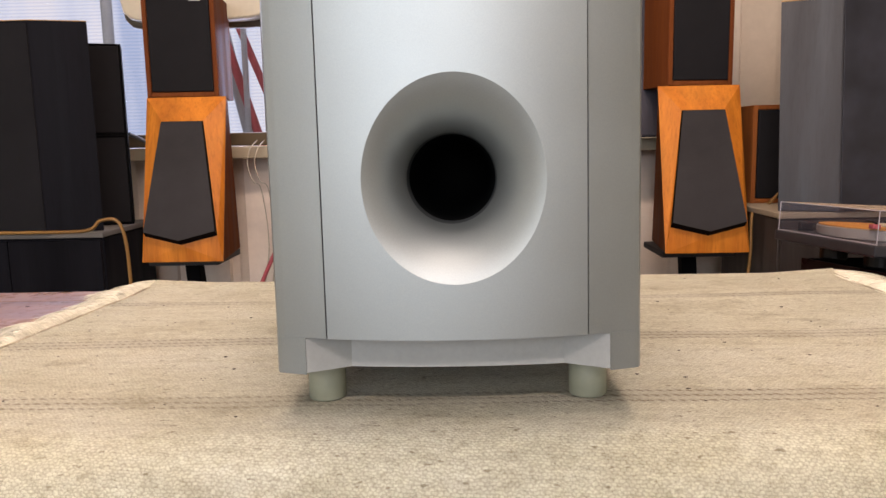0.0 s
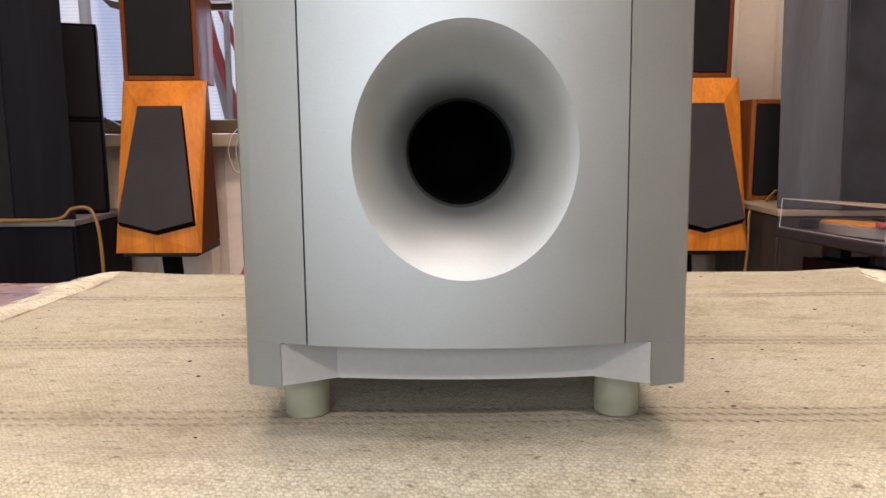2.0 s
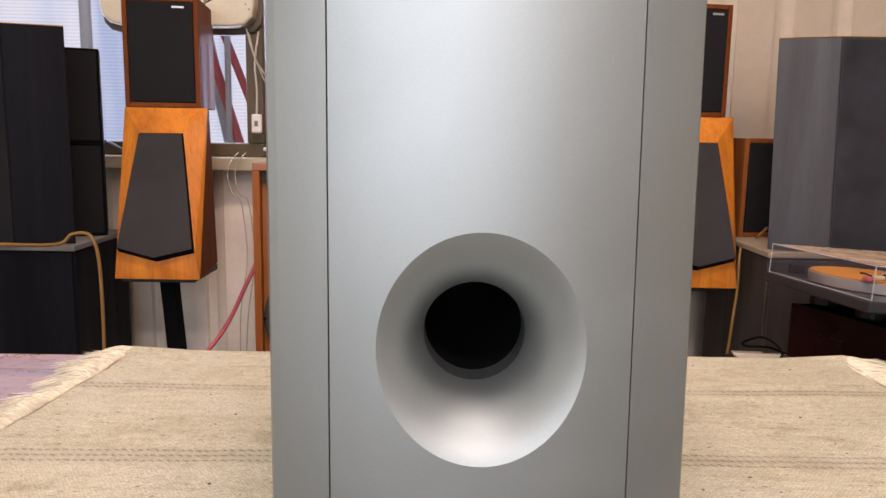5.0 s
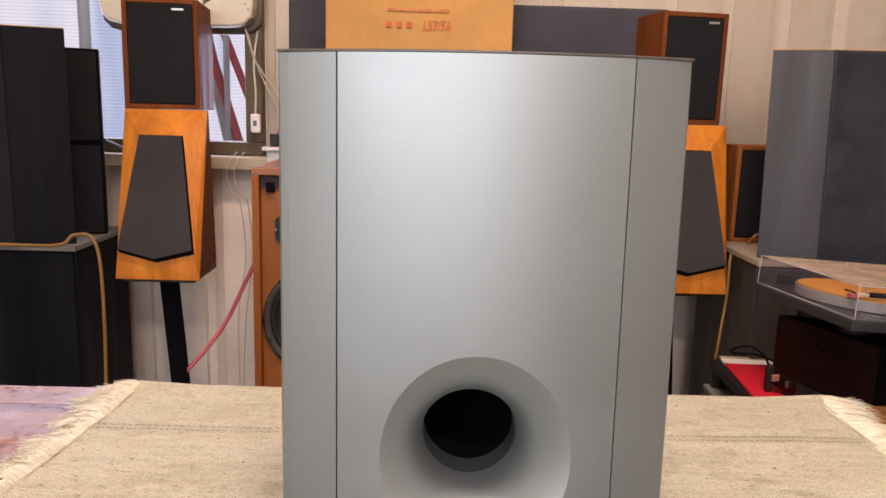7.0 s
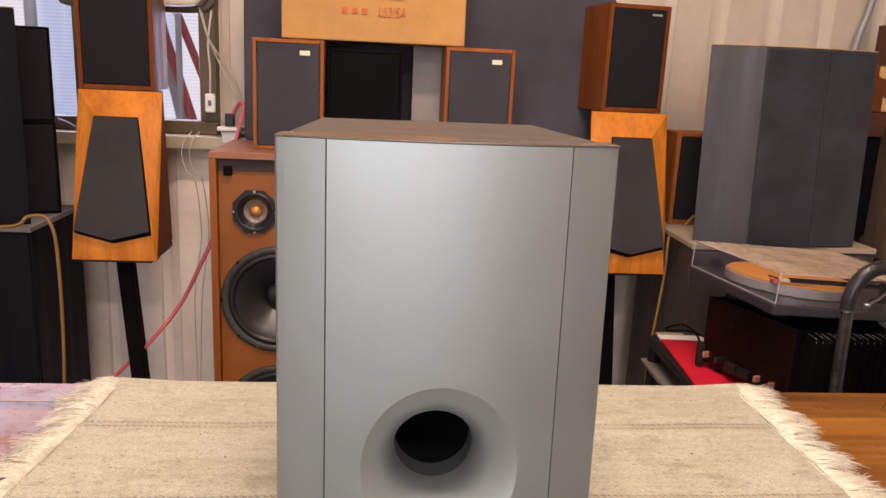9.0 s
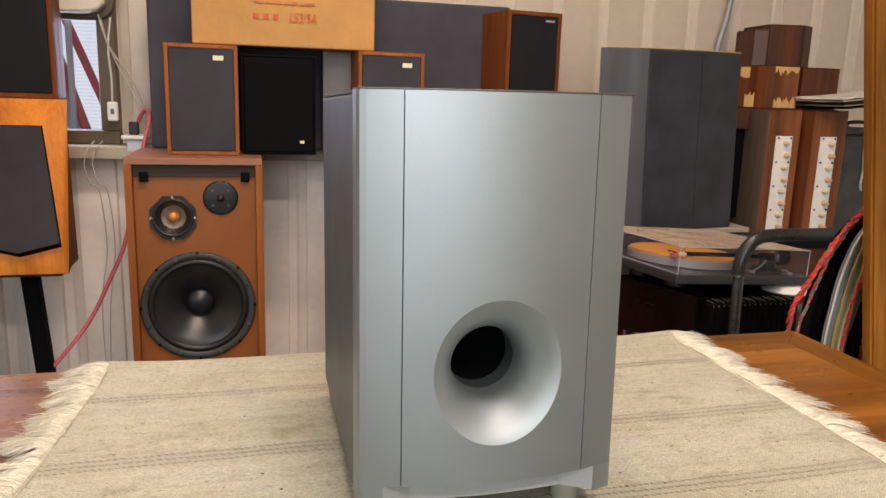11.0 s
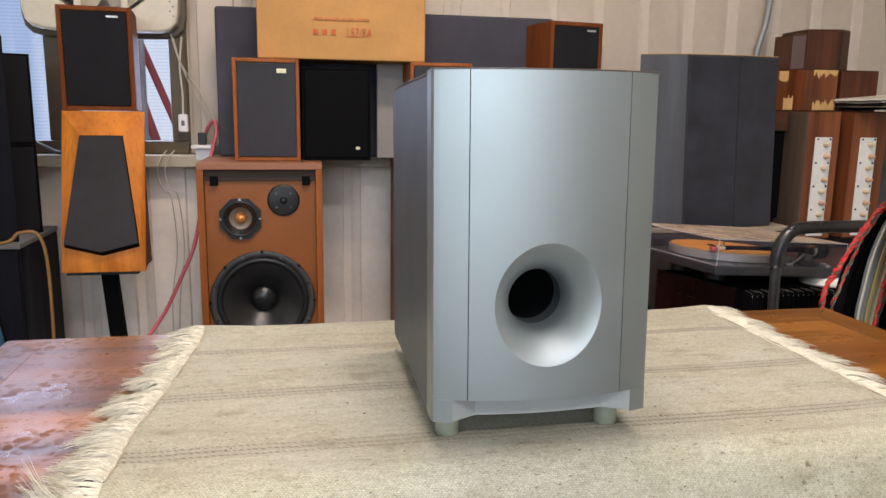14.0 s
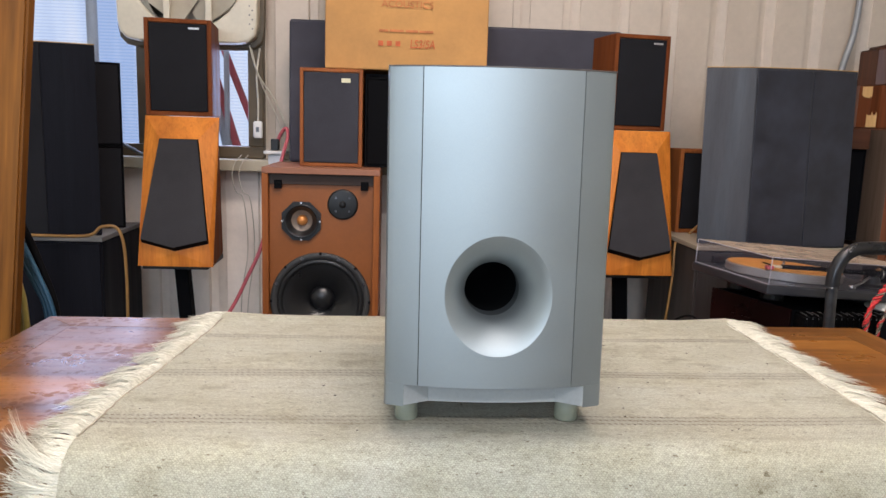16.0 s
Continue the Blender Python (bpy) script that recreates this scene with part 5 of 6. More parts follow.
DUST_FILM = clear_plastic("dust_film", (0.97, 0.95, 0.92), 0.25, 0.85)
DUSTY_TOP = plain("dusty_dark_top", (0.16, 0.15, 0.14), 0.7, 0, 0.2)
TAN_TOP = plain("dusty_tan_top", (0.36, 0.29, 0.21), 0.75, 0, 0.15)
# ---- left corner ----
low_cabinet(pose(-1.222, 1.893, 0, 0, 0, ROOM), 0.50, 0.33, 0.690, "black ash low cabinet with two plain doors", BLACK_ASH, DUSTY_TOP)
angled_speaker(pose(-1.190, 1.893, 0.6905, 0, 0, 0), BLACK_ASH, -1, CLOTH_BLACK, 0.535)
for z, h in ((0.6905, 0.251), (0.9420, 0.248)):
    boxed_speaker("cube_loudspeaker", "small plain black loudspeaker stacked on another", pose(-0.976 - 0.054 * math.cos(radians(24)), 2.098 - 0.054 * math.sin(radians(24)), z, 0, 0, 24), 0.108, h, 0.10, MATT_BLACK, CLOTH_BLACK, 0.005, None, None, "stacked black loudspeakers")
ob = part("cable", sweep([(-1.40, 1.884, 0.694), (-1.15, 1.880, 0.694), (-1.00, 1.880, 0.697), (-0.962, 1.885, 0.722), (-0.915, 1.89, 0.712), (-0.899, 1.89, 0.60), (-0.905, 1.89, 0.30), (-0.93, 1.88, 0.005)], 0.0045, 8), YELLOW_CABLE, smooth=True)
tagged(ob, "ochre cable hanging down beside the black cabinet", "cable")

# ---- cables, switch and outlet by the window ----
ob = part("cable", sweep([(-0.545, 2.285, 0.955), (-0.530, 2.275, 0.99), (-0.508, 2.25, 1.010), (-0.498, 2.23, 0.985), (-0.512, 2.21, 0.92), (-0.535, 2.17, 0.80), (-0.560, 2.12, 0.65), (-0.60, 2.10, 0.55), (-0.66, 2.09, 0.43), (-0.75, 2.06, 0.315), (-0.86, 2.03, 0.20), (-0.98, 1.86, 0.02)], 0.006, 8), RED_CABLE, smooth=True)
tagged(ob, "dark red cable hanging from the wall outlet", "cable")
switch = thing("pull_switch", "white cord switch hanging beside the window", "switch", pose(-0.602, 2.268, 0.975, 0, 0, ROOM))
part("case", box(-0.0145, 0.0145, -0.010, 0.008, 0, 0.055, 0.006, 3), WHITE_PLASTIC, switch)
part("button", box(-0.005, 0.005, -0.0125, -0.0095, 0.020, 0.036, 0.001), GUNMETAL, switch, "dark rocker")
part("cord", sweep([(0.0, -0.001, 0.053), (0.001, 0.002, 0.12), (-0.004, 0.006, 0.20), (0.002, 0.03, 0.29)], 0.003, 8), WHITE_CABLE, switch, smooth=True)
outlet = thing("wall_outlet", "white socket block with a dark plug on the ledge", "socket", pose(-0.545, 2.275, 0.888, 0, 0, ROOM))
part("block", box(-0.024, 0.024, -0.02, 0.03, 0, 0.036, 0.004), OUT_GREY, outlet)
part("plate", box(-0.036, 0.036, -0.03, 0.035, 0.0365, 0.048, 0.003), WHITE_PLASTIC, outlet)
part("plug", box(-0.016, 0.010, -0.012, 0.012, 0.0485, 0.086, 0.003), RUBBER, outlet, "dark rubber plug")
for k, pts in enumerate((((-0.626, 2.262, 1.27), (-0.612, 2.27, 1.21), (-0.585, 2.29, 1.13), (-0.55, 2.305, 1.05), (-0.522, 2.31, 0.965), (-0.50, 2.30, 0.91)),
                         ((-0.622, 2.266, 1.26), (-0.602, 2.275, 1.18), (-0.56, 2.30, 1.11), (-0.525, 2.312, 1.03), (-0.505, 2.31, 0.95), (-0.495, 2.295, 0.91)))):
    tagged(part("cable", sweep(pts, 0.0022 + 0.001 * k, 6), WHITE_CABLE, smooth=True), "thin off-white cable running down from the fan", "cable", "thin white cables")
for dx in (0.0, 0.022):
    tagged(part("cable", sweep([(-0.65 + dx, 2.24, 0.92), (-0.668 + dx, 2.225, 0.895), (-0.678 + dx, 2.222, 0.85), (-0.665 + dx, 2.225, 0.80), (-0.645 + dx, 2.24, 0.77), (-0.64 + dx, 2.27, 0.60), (-0.66 + dx, 2.25, 0.40), (-0.64, 2.2, 0.01)], 0.0016, 6), WHITE_CABLE, smooth=True), "thin off-white cable hooked over the ledge", "cable", "thin white cables")

ob = part("cable", sweep([(-1.00, 2.16, 0.945), (-0.985, 2.19, 0.932), (-0.965, 2.215, 0.916), (-0.94, 2.23, 0.911), (-0.90, 2.24, 0.911)], 0.006, 8), GREY_CABLE, smooth=True)
tagged(ob, "short grey cable running from the stacked loudspeakers onto the ledge", "cable")

# ---- right corner ----
low_cabinet(pose(0.985, 1.868, 0, 0, 0, ROOM), 0.50, 0.40, 0.717, "dark grey-brown low cabinet with a dusty tan top", GREY_ASH, TAN_TOP)
boxed_speaker("shelf_loudspeaker", "small walnut-edged black loudspeaker on the dark cabinet", pose(0.842, 2.140, 0.7175, 0, 0, ROOM), 0.165, 0.268, 0.115, TEAK, CLOTH_BLACK, 0.012, None, None)
ob = part("cable", sweep([(0.83, 2.125, 0.745), (0.78, 2.10, 0.705), (0.728, 2.03, 0.70), (0.716, 2.00, 0.60), (0.700, 1.98, 0.48), (0.690, 1.98, 0.33), (0.69, 1.97, 0.005)], 0.004, 8), YELLOW_CABLE, smooth=True)
tagged(ob, "ochre cable hanging down beside the dark cabinet", "cable")

bench = thing("bench", "plain dark wooden bench with a boarded front against the wall", "bench", pose(1.62, 1.97, 0, 0, 0, ROOM))
part("top", box(-0.44, 0.44, 0, 0.36, 0.63, 0.66, 0.003), BLACK_ASH, bench)
part("front_board", box(-0.385, 0.385, 0.022, 0.040, 0.06, 0.6295, 0.002), ROSEWOOD_X, bench, "dark brown board")
for x in (-0.41, 0.41):
    for y in (0.03, 0.33):
        part("leg", box(x - 0.02, x + 0.02, y - 0.02, y + 0.02, 0, 0.6295, 0.002), BLACK_ASH, bench)


def rose_speaker(name, label, m, h, plan, strip=False, bare=(), group="", facets=(), veneer=ROSEWOOD, faded=None):
    """A rosewood cabinet of angled plan; strip: a white terminal strip with amber knobs on the front; bare: veneer broken away (x0, x1, z0, z1)."""
    sp = thing(name, label, "loudspeaker", m, group)
    part("cabinet", prism(plan, 0, h - 0.0035, 0.0015), veneer, sp)
    if faded:
        (ax, ay), (bx, by) = faded
        out = Vector((by - ay, ax - bx)).normalized() * 0.0012
        part("side_face", prism([(ax, ay), (ax + out.x, ay + out.y), (bx + out.x, by + out.y), (bx, by)], 0.003, h - 0.006, 0), DUSTY_VENEER, sp, "dusty grey-brown side")
    part("top", prism(plan, h - 0.003, h, 0.001), ROSEWOOD_X, sp, "worn veneered top")
    if strip:
        st = part("terminal_strip", box(-0.033, 0.025, -0.004, -0.0005, h - 0.40, h - 0.083, 0.001), WHITE_PLASTIC, sp, "white terminal strip")
        for k in range(8):
            z = h - 0.105 - 0.0375 * k
            part("knob", lathe([(0.0, -0.024), (0.0055, -0.024), (0.0065, -0.021), (0.0065, -0.009), (0.0085, -0.007), (0.0085, -0.0042)], 12, center=(0.002 + 0.005 * (k % 2), 0, z)), (CAP_AMBER if k % 2 else CAP_AMBER_PALE), st, "amber screw terminal", True)
            if k % 2 == 0:
                for x in (-0.024, 0.019):
                    part("screw", lathe([(0.0, -0.0055), (0.003, -0.0055), (0.0035, -0.0042)], 8, center=(x, 0, z + 0.016)), MATT_BLACK, st)
    for x0, x1, z0, z1, up in bare:
        rnd = random.Random(int(1000 * (z0 + x1 + 5)))
        n = 22
        lo, hi = [], []
        for k in range(n + 1):
            x = x0 + (x1 - x0) * k / n
            j = 0.016 * rnd.random() + 0.006 * math.sin(k * 0.9)
            lo.append((x, z0 + (j if not up else 0)))
            hi.append((x, z1 - (j if up else 0)))
        part("bare_patch", prism(lo + hi[::-1], -0.0012, 0.001, 0, "y"), RAW_WOOD, sp, "bare wood where the veneer broke off")
    for (ax, ay), (bx, by), z0, z1, up in facets:
        d = Vector((bx - ax, by - ay, 0))
        n, rnd = 12, random.Random(int(z0 * 1000) + 3)
        lo, hi = [], []
        for k in range(n + 1):
            j = 0.014 * rnd.random()
            lo.append((d.length * k / n, z0 + (0 if up else j)))
            hi.append((d.length * k / n, z1 - (j if up else 0)))
        b_ = prism(lo + hi[::-1], -0.0012, 0.001, 0, "y")
        b_.transform(Matrix.Translation((ax, ay, 0)) @ Matrix.Rotation(math.atan2(d.y, d.x), 4, "Z"))
        part("bare_patch", b_, RAW_WOOD, sp, "bare wood where the veneer broke off")
    return sp


CAP_TERMINAL = plain("dull_pink_plastic", (0.34, 0.16, 0.11), 0.5)
CAP_AMBER = plain("amber_plastic", (0.66, 0.42, 0.27), 0.35, 0, 0.1)
CAP_AMBER_PALE = plain("pale_amber_plastic", (0.72, 0.58, 0.38), 0.35, 0, 0.1)
FRONT_PLAN = [(-0.060, 0.0), (0.052, 0.0), (0.086, 0.075), (0.060, 0.26), (-0.06, 0.26), (-0.085, 0.10)]
g = "rosewood loudspeakers with terminal strips"
rose_speaker("terminal_loudspeaker", "rosewood loudspeaker with a white strip of amber terminals", pose(1.400, 1.985, 0.6605, 0, 0, 0), 0.408, FRONT_PLAN, True, (), g, (), ROSEWOOD_RED, ((-0.085, 0.10), (-0.060, 0.0)))
SECOND_PLAN = [(-0.060, 0.0), (0.060, 0.0), (0.075, 0.05), (0.075, 0.26), (-0.045, 0.26), (-0.068, 0.05)]
rose_speaker("terminal_loudspeaker", "rosewood loudspeaker with a white strip of amber terminals", pose(1.559, 1.985, 0.6605, 0, 0, 0), 0.408, SECOND_PLAN, True, (), g, (), ROSEWOOD_RED)
g = "small worn rosewood loudspeakers"
UP_PLAN = [(-0.058, 0.0), (0.055, 0.0), (0.068, 0.06), (0.055, 0.20), (-0.07, 0.20), (-0.105, 0.09)]
rose_speaker("worn_loudspeaker", "worn rosewood loudspeaker with broken veneer, stacked on another", pose(1.412, 2.04, 1.069, 0, 0, 0), 0.132, UP_PLAN, False, ((-0.032, 0.052, 0.104, 0.128, False), (-0.028, 0.048, 0.002, 0.036, True)), g, (((-0.100, 0.080), (-0.085, 0.052), 0.090, 0.126, False), ((-0.090, 0.061), (-0.075, 0.033), 0.002, 0.050, True)), ROSEWOOD_RED)
rose_speaker("worn_loudspeaker", "rosewood loudspeaker stacked on a taller one", pose(1.560, 2.055, 1.069, 0, 0, 0), 0.130, [(-0.07, 0), (0.064, 0), (0.070, 0.15), (-0.075, 0.15)], False, (), g)
TOP_PLAN = [(-0.055, 0.02), (0.055, 0.0), (0.110, 0.035), (0.085, 0.17), (-0.05, 0.17)]
rose_speaker("worn_loudspeaker", "dark rosewood loudspeaker on top of a stack", pose(1.445, 2.085, 1.2015, 0, 0, 0), 0.128, TOP_PLAN, False, (), g)
rose_speaker("worn_loudspeaker", "dark rosewood loudspeaker on top of a stack", pose(1.360, 2.105, 1.2015, 0, 0, 0), 0.112, [(-0.010, 0.02), (0.027, 0.0), (0.027, 0.12), (-0.010, 0.12)], False, (), g)
fs = boxed_speaker("framed_loudspeaker", "black loudspeaker under a thick rosewood top", pose(1.247, 2.06, 0.7180, 0, 0, 0), 0.128, 0.284, 0.15, MATT_BLACK, MATT_BLACK, 0.006, None, None)
part("top_slab", box(-0.066, 0.062, -0.015, 0.15, 0.2845, 0.348, 0.002), ROSEWOOD_X, fs, "thick rosewood top")
sheets = thing("paper_stack", "slanting stack of old white paper sleeves on loudspeakers", "papers", pose(1.615, 1.90, 1.0695, 0, -5, 8))


def sleeve(x0, x1, y0, y1, z, seed):
    """A limp card sleeve with wavy faces and ragged edges."""
    rnd, nx, ny = random.Random(seed), 14, 8
    bm, sheets_ = bmesh.new(), []
    for side in (0, 1):
        rows = []
        for i in range(nx + 1):
            row = []
            for j in range(ny + 1):
                x, y = x0 + (x1 - x0) * i / nx, y0 + (y1 - y0) * j / ny
                rag = Vector((rnd.uniform(-1, 1), rnd.uniform(-1, 1), 0)) * (0.003 if i in (0, nx) or j in (0, ny) else 0)
                wave = 0.0022 * noise.noise(Vector((x * 14, y * 12, seed * 3.1)))
                row.append(bm.verts.new(Vector((x, y, z + wave + side * 0.0035)) + rag))
            rows.append(row)
        sheets_.append(rows)
    lo, hi = sheets_
    for i in range(nx):
        for j in range(ny):
            bm.faces.new((hi[i][j], hi[i + 1][j], hi[i + 1][j + 1], hi[i][j + 1]))
            bm.faces.new((lo[i][j + 1], lo[i + 1][j + 1], lo[i + 1][j], lo[i][j]))
    for i in range(nx):
        bm.faces.new((lo[i][0], lo[i + 1][0], hi[i + 1][0], hi[i][0]))
        bm.faces.new((hi[i][ny], hi[i + 1][ny], lo[i + 1][ny], lo[i][ny]))
    for j in range(ny):
        bm.faces.new((hi[0][j], hi[0][j + 1], lo[0][j + 1], lo[0][j]))
        bm.faces.new((lo[nx][j], lo[nx][j + 1], hi[nx][j + 1], hi[nx][j]))
    return bm


for k, mt in enumerate((MATT_BLACK, TAN_TOP, DARK_BROWN, PAPER, PAPER)):
    part("sleeve", sleeve(-0.10 - 0.008 * k, 0.20 + 0.004 * k, -0.006 * k, 0.24 - 0.004 * k, 0.012 + 0.0078 * k, k + 2), mt, sheets)
gb = thing("metal_case", "dark grey metal case with pale labels beside loudspeakers", "case", pose(1.735, 2.03, 0.6605))
CASE_GREY = plain("scuffed_grey_vinyl", (0.060, 0.060, 0.060), 0.6, 0, 0.3, 70, 12, 0.3, spec=0.3)
part("body", box(-0.085, 0.12, 0, 0.22, 0, 0.330, 0.012, 3), CASE_GREY, gb)
part("lid", box(-0.087, 0.122, -0.002, 0.222, 0.3305, 0.352, 0.008, 3), CASE_GREY, gb)
part("handle", sweep([(-0.055, 0.03, 0.353), (-0.050, 0.03, 0.368), (-0.010, 0.03, 0.372), (0.030, 0.03, 0.368), (0.035, 0.03, 0.353)], 0.006, 10), RUBBER, gb, "black carrying handle", True)
for k in range(3):
    part("card", box(-0.106, -0.0885, 0.004 + 0.05 * k, 0.046 + 0.05 * k, 0.19, 0.325 - 0.008 * k, 0.001), PAPER, gb, "pale card standing at its side")
part("white_tag", box(-0.075, -0.025, 0.07, 0.10, 0.3525, 0.400, 0.002), WHITE_PLASTIC, gb, "small white block on the lid")
part("hanging_tape", sweep([(-0.004, -0.004, 0.325), (-0.006, -0.006, 0.27), (0.001, -0.005, 0.22), (-0.002, -0.006, 0.17), (0.004, -0.005, 0.15)], 0.004, 6), WHITE_CABLE, gb, "ivory tape hanging down its front", True)
ob = part("conduit", sweep([(1.405, 2.370, 2.79), (1.408, 2.370, 2.0), (1.412, 2.372, 1.6), (1.405, 2.372, 1.40), (1.372, 2.370, 1.24), (1.36, 2.368, 0.92)], 0.011, 10), CONDUIT, smooth=True)
tagged(ob, "grey cable conduit down the ribbed wall", "conduit", kind="structure")

# rack with amplifier and turntable
rack = thing("rack", "low black metal rack with open shelves", "rack", pose(0.895, 1.40, 0))
part("shelf", box(-0.255, 0.255, -0.02, 0.47, 0.440, 0.462, 0.003), BLACK, rack)
part("shelf", box(-0.265, 0.255, -0.02, 0.47, 0.385, 0.397, 0.003), DUSTY_TOP, rack)
for x in (-0.235, 0.235):
    for y in (0.0, 0.45):
        part("post", box(x - 0.014, x + 0.014, y - 0.014, y + 0.014, 0, 0.3845, 0.003), BLACK, rack)
        part("spacer", lathe([(0.0, 0.3972), (0.018, 0.3972), (0.018, 0.4398), (0.0, 0.4398)], 16, "z", (x, y, 0)), RUBBER, rack, "black rubber spacer")
pr = thing("magazine", "glossy red magazine with a white band under the amplifier", "magazine", pose(0.72, 1.70, 0.4625, 0, 0, -4))
part("cover", box(-0.065, 0.115, -0.20, 0.12, 0, 0.006, 0.001), RED_SHEET, pr)
part("band", box(-0.066, 0.115, 0.1205, 0.155, 0, 0.0062, 0.001), WHITE_PLASTIC, pr, "white printed band")
part("edge_strip", box(-0.066, 0.115, 0.1555, 0.175, 0, 0.006, 0.001), TAN_TOP, pr, "tan margin")

amp = thing("amplifier", "black power amplifier with maroon lacquered panel and fins", "amplifier", pose(0, 0, 0.4690))
plan = [(0.702, 1.645), (0.797, 1.412), (1.064, 1.421), (1.064, 1.66)]
part("chassis", prism(plan, 0.012, 0.172, 0.002), MATT_BLACK, amp)
d_ = Vector((0.797 - 0.702, 1.412 - 1.645, 0))
L_ = d_.length
d_.normalize()
n_ = Vector((d_.y, -d_.x, 0))
pm = Matrix(((d_.x, -n_.x, 0, 0.702), (d_.y, -n_.y, 0, 1.645), (0, 0, 1, 0), (0, 0, 0, 1)))


def on_panel(x0, x1, out0, out1, z0, z1, bev=0.0015):
    b_ = box(x0, x1, -out1, -out0, z0, z1, bev)
    b_.transform(pm)
    return b_


part("rear_panel", on_panel(0.002, L_ - 0.002, 0.0005, 0.006, 0.014, 0.174), SMOKED_RED, amp, "dark maroon glossy panel")
part("nameplate", on_panel(0.075, 0.135, 0.0062, 0.0072, 0.075, 0.125), SMOKED_RED, amp)
for k in range(6):
    x = 0.022 + 0.038 * k
    if k in (2, 3):
        part("speaker_block", on_panel(x - 0.014, x + 0.018, 0.0062, 0.020, 0.022, 0.044), RUBBER, amp)
    else:
        part("terminal", on_panel(x - 0.004, x + 0.004, 0.0062, 0.022, 0.030, 0.044), CAP_TERMINAL if k != 1 else STEEL, amp, "pale screw terminal")
part("fin_block", prism([(0.800, 1.3665), (1.032, 1.3755), (1.032, 1.4195), (0.800, 1.4105)], 0.016, 0.166, 0.002), FIN, amp, "black core of the heat sink")
for k in range(17):
    x = 0.806 + 0.0135 * k
    y = 1.412 + 0.01 * (x - 0.797) / 0.263
    fin = part("fin", box(x - 0.0022, x + 0.0022, y - 0.048, y + 0.001, 0.018, 0.170 + 0.002 * (k % 2), 0.001, 1), FIN, amp)
    # pale line painted as the light caught on the fin's top corner
    part("fin_edge", sweep([(x, y - 0.0484, 0.1625), (x, y - 0.0470, 0.1680), (x, y - 0.043, 0.1712 + 0.002 * (k % 2)), (x, y - 0.016, 0.1716 + 0.002 * (k % 2))], 0.0006, 6, smooth=3), FIN_GLINT, fin, "pale line imitating light on the fin's edge", True)
for x, y in ((0.73, 1.62), (0.82, 1.45), (1.015, 1.45), (1.015, 1.63)):
    part("foot", lathe([(0.0, 0.0), (0.013, 0.0), (0.013, 0.0118), (0.0, 0.0118)], 14, "z", (x, y, 0)), RUBBER, amp)

lead = thing("plug_lead", "thin black plug lead lying on the red magazine", "cable", pose(0, 0, 0.4690))
part("plug", box(0.683, 0.699, 1.628, 1.644, 0.002, 0.060, 0.004, 3), RUBBER, lead, "black angled plug")
part("flex", sweep([(0.690, 1.640, 0.058), (0.684, 1.665, 0.075), (0.665, 1.70, 0.082), (0.640, 1.735, 0.060), (0.665, 1.775, 0.040), (0.73, 1.80, 0.03), (0.80, 1.80, 0.002)], 0.0026, 8), MATT_BLACK, lead, smooth=True)

# it stands a little askew on the amplifier; own z 0.066 is the top of the plinth
TT = Matrix.Translation((0.714, 1.374, 0.706)) @ Matrix.Rotation(radians(7.3), 4, "Z") @ Matrix.Rotation(radians(-1.7), 4, "X") @ Matrix.Rotation(radians(3.8), 4, "Y") @ pose(0, 0, -0.066)
tt = thing("turntable", "graphite turntable with amber mat under a smoky clear cover", "turntable", TT)
TW, TD = 0.383, 0.349
part("plinth", box(0, TW, 0, TD, 0.044, 0.066, 0.004, 3), PLINTH, tt)
for x, y in ((0.10, 0.13), (TW - 0.08, 0.10), (0.08, TD - 0.10), (TW - 0.08, TD - 0.10)):
    low = 0.0445 - ((TT @ Vector((x, y, 0.044))).z - 0.6410)
    part("foot", lathe([(0.0, low), (0.024, low), (0.027, low + 0.004), (0.027, 0.039), (0.018, 0.0438), (0.0, 0.0438)], 20, "z", (x, y, 0)), RUBBER, tt, smooth=False)
plc = (0.160, 0.190)
part("platter", lathe([(0.0, 0.0665), (0.128, 0.0665), (0.136, 0.068), (0.137, 0.086), (0.135, 0.0875), (0.0, 0.0875)], 64, "z", (plc[0], plc[1], 0)), PLATTER, tt, "satin grey platter")
part("mat", lathe([(0.0, 0.0877), (0.132, 0.0877), (0.133, 0.0900), (0.0, 0.0900)], 64, "z", (plc[0], plc[1], 0)), MAT_ORANGE, tt, "amber platter mat")
part("spindle", lathe([(0.0, 0.0901), (0.0035, 0.0901), (0.0032, 0.100), (0.0, 0.102)], 12, "z", (plc[0], plc[1], 0)), STEEL, tt)
arm = part("tonearm_base", lathe([(0.0, 0.0665), (0.034, 0.0665), (0.034, 0.072), (0.020, 0.078), (0.017, 0.096), (0.0, 0.096)], 24, "z", (0.305, 0.060, 0)), RUBBER, tt, "black tonearm base")
part("arm_tube", sweep([(0.350, 0.066, 0.102), (0.305, 0.064, 0.102), (0.18, 0.078, 0.101), (0.085, 0.090, 0.099)], 0.0052, 8, smooth=4), MATT_BLACK, arm, smooth=True)
part("counterweight", lathe([(0.0, 0.332), (0.018, 0.332), (0.021, 0.336), (0.021, 0.360), (0.018, 0.364), (0.0, 0.364)], 24, "x", (0, 0.066, 0.102)), MATT_BLACK, arm)
part("weight_ring", lathe([(0.0, 0.324), (0.014, 0.324), (0.014, 0.3318), (0.0, 0.3318)], 20, "x", (0, 0.065, 0.102)), STEEL, arm)
part("gimbal", box(0.290, 0.318, 0.050, 0.078, 0.0962, 0.110, 0.003), MATT_BLACK, arm, "black gimbal block")
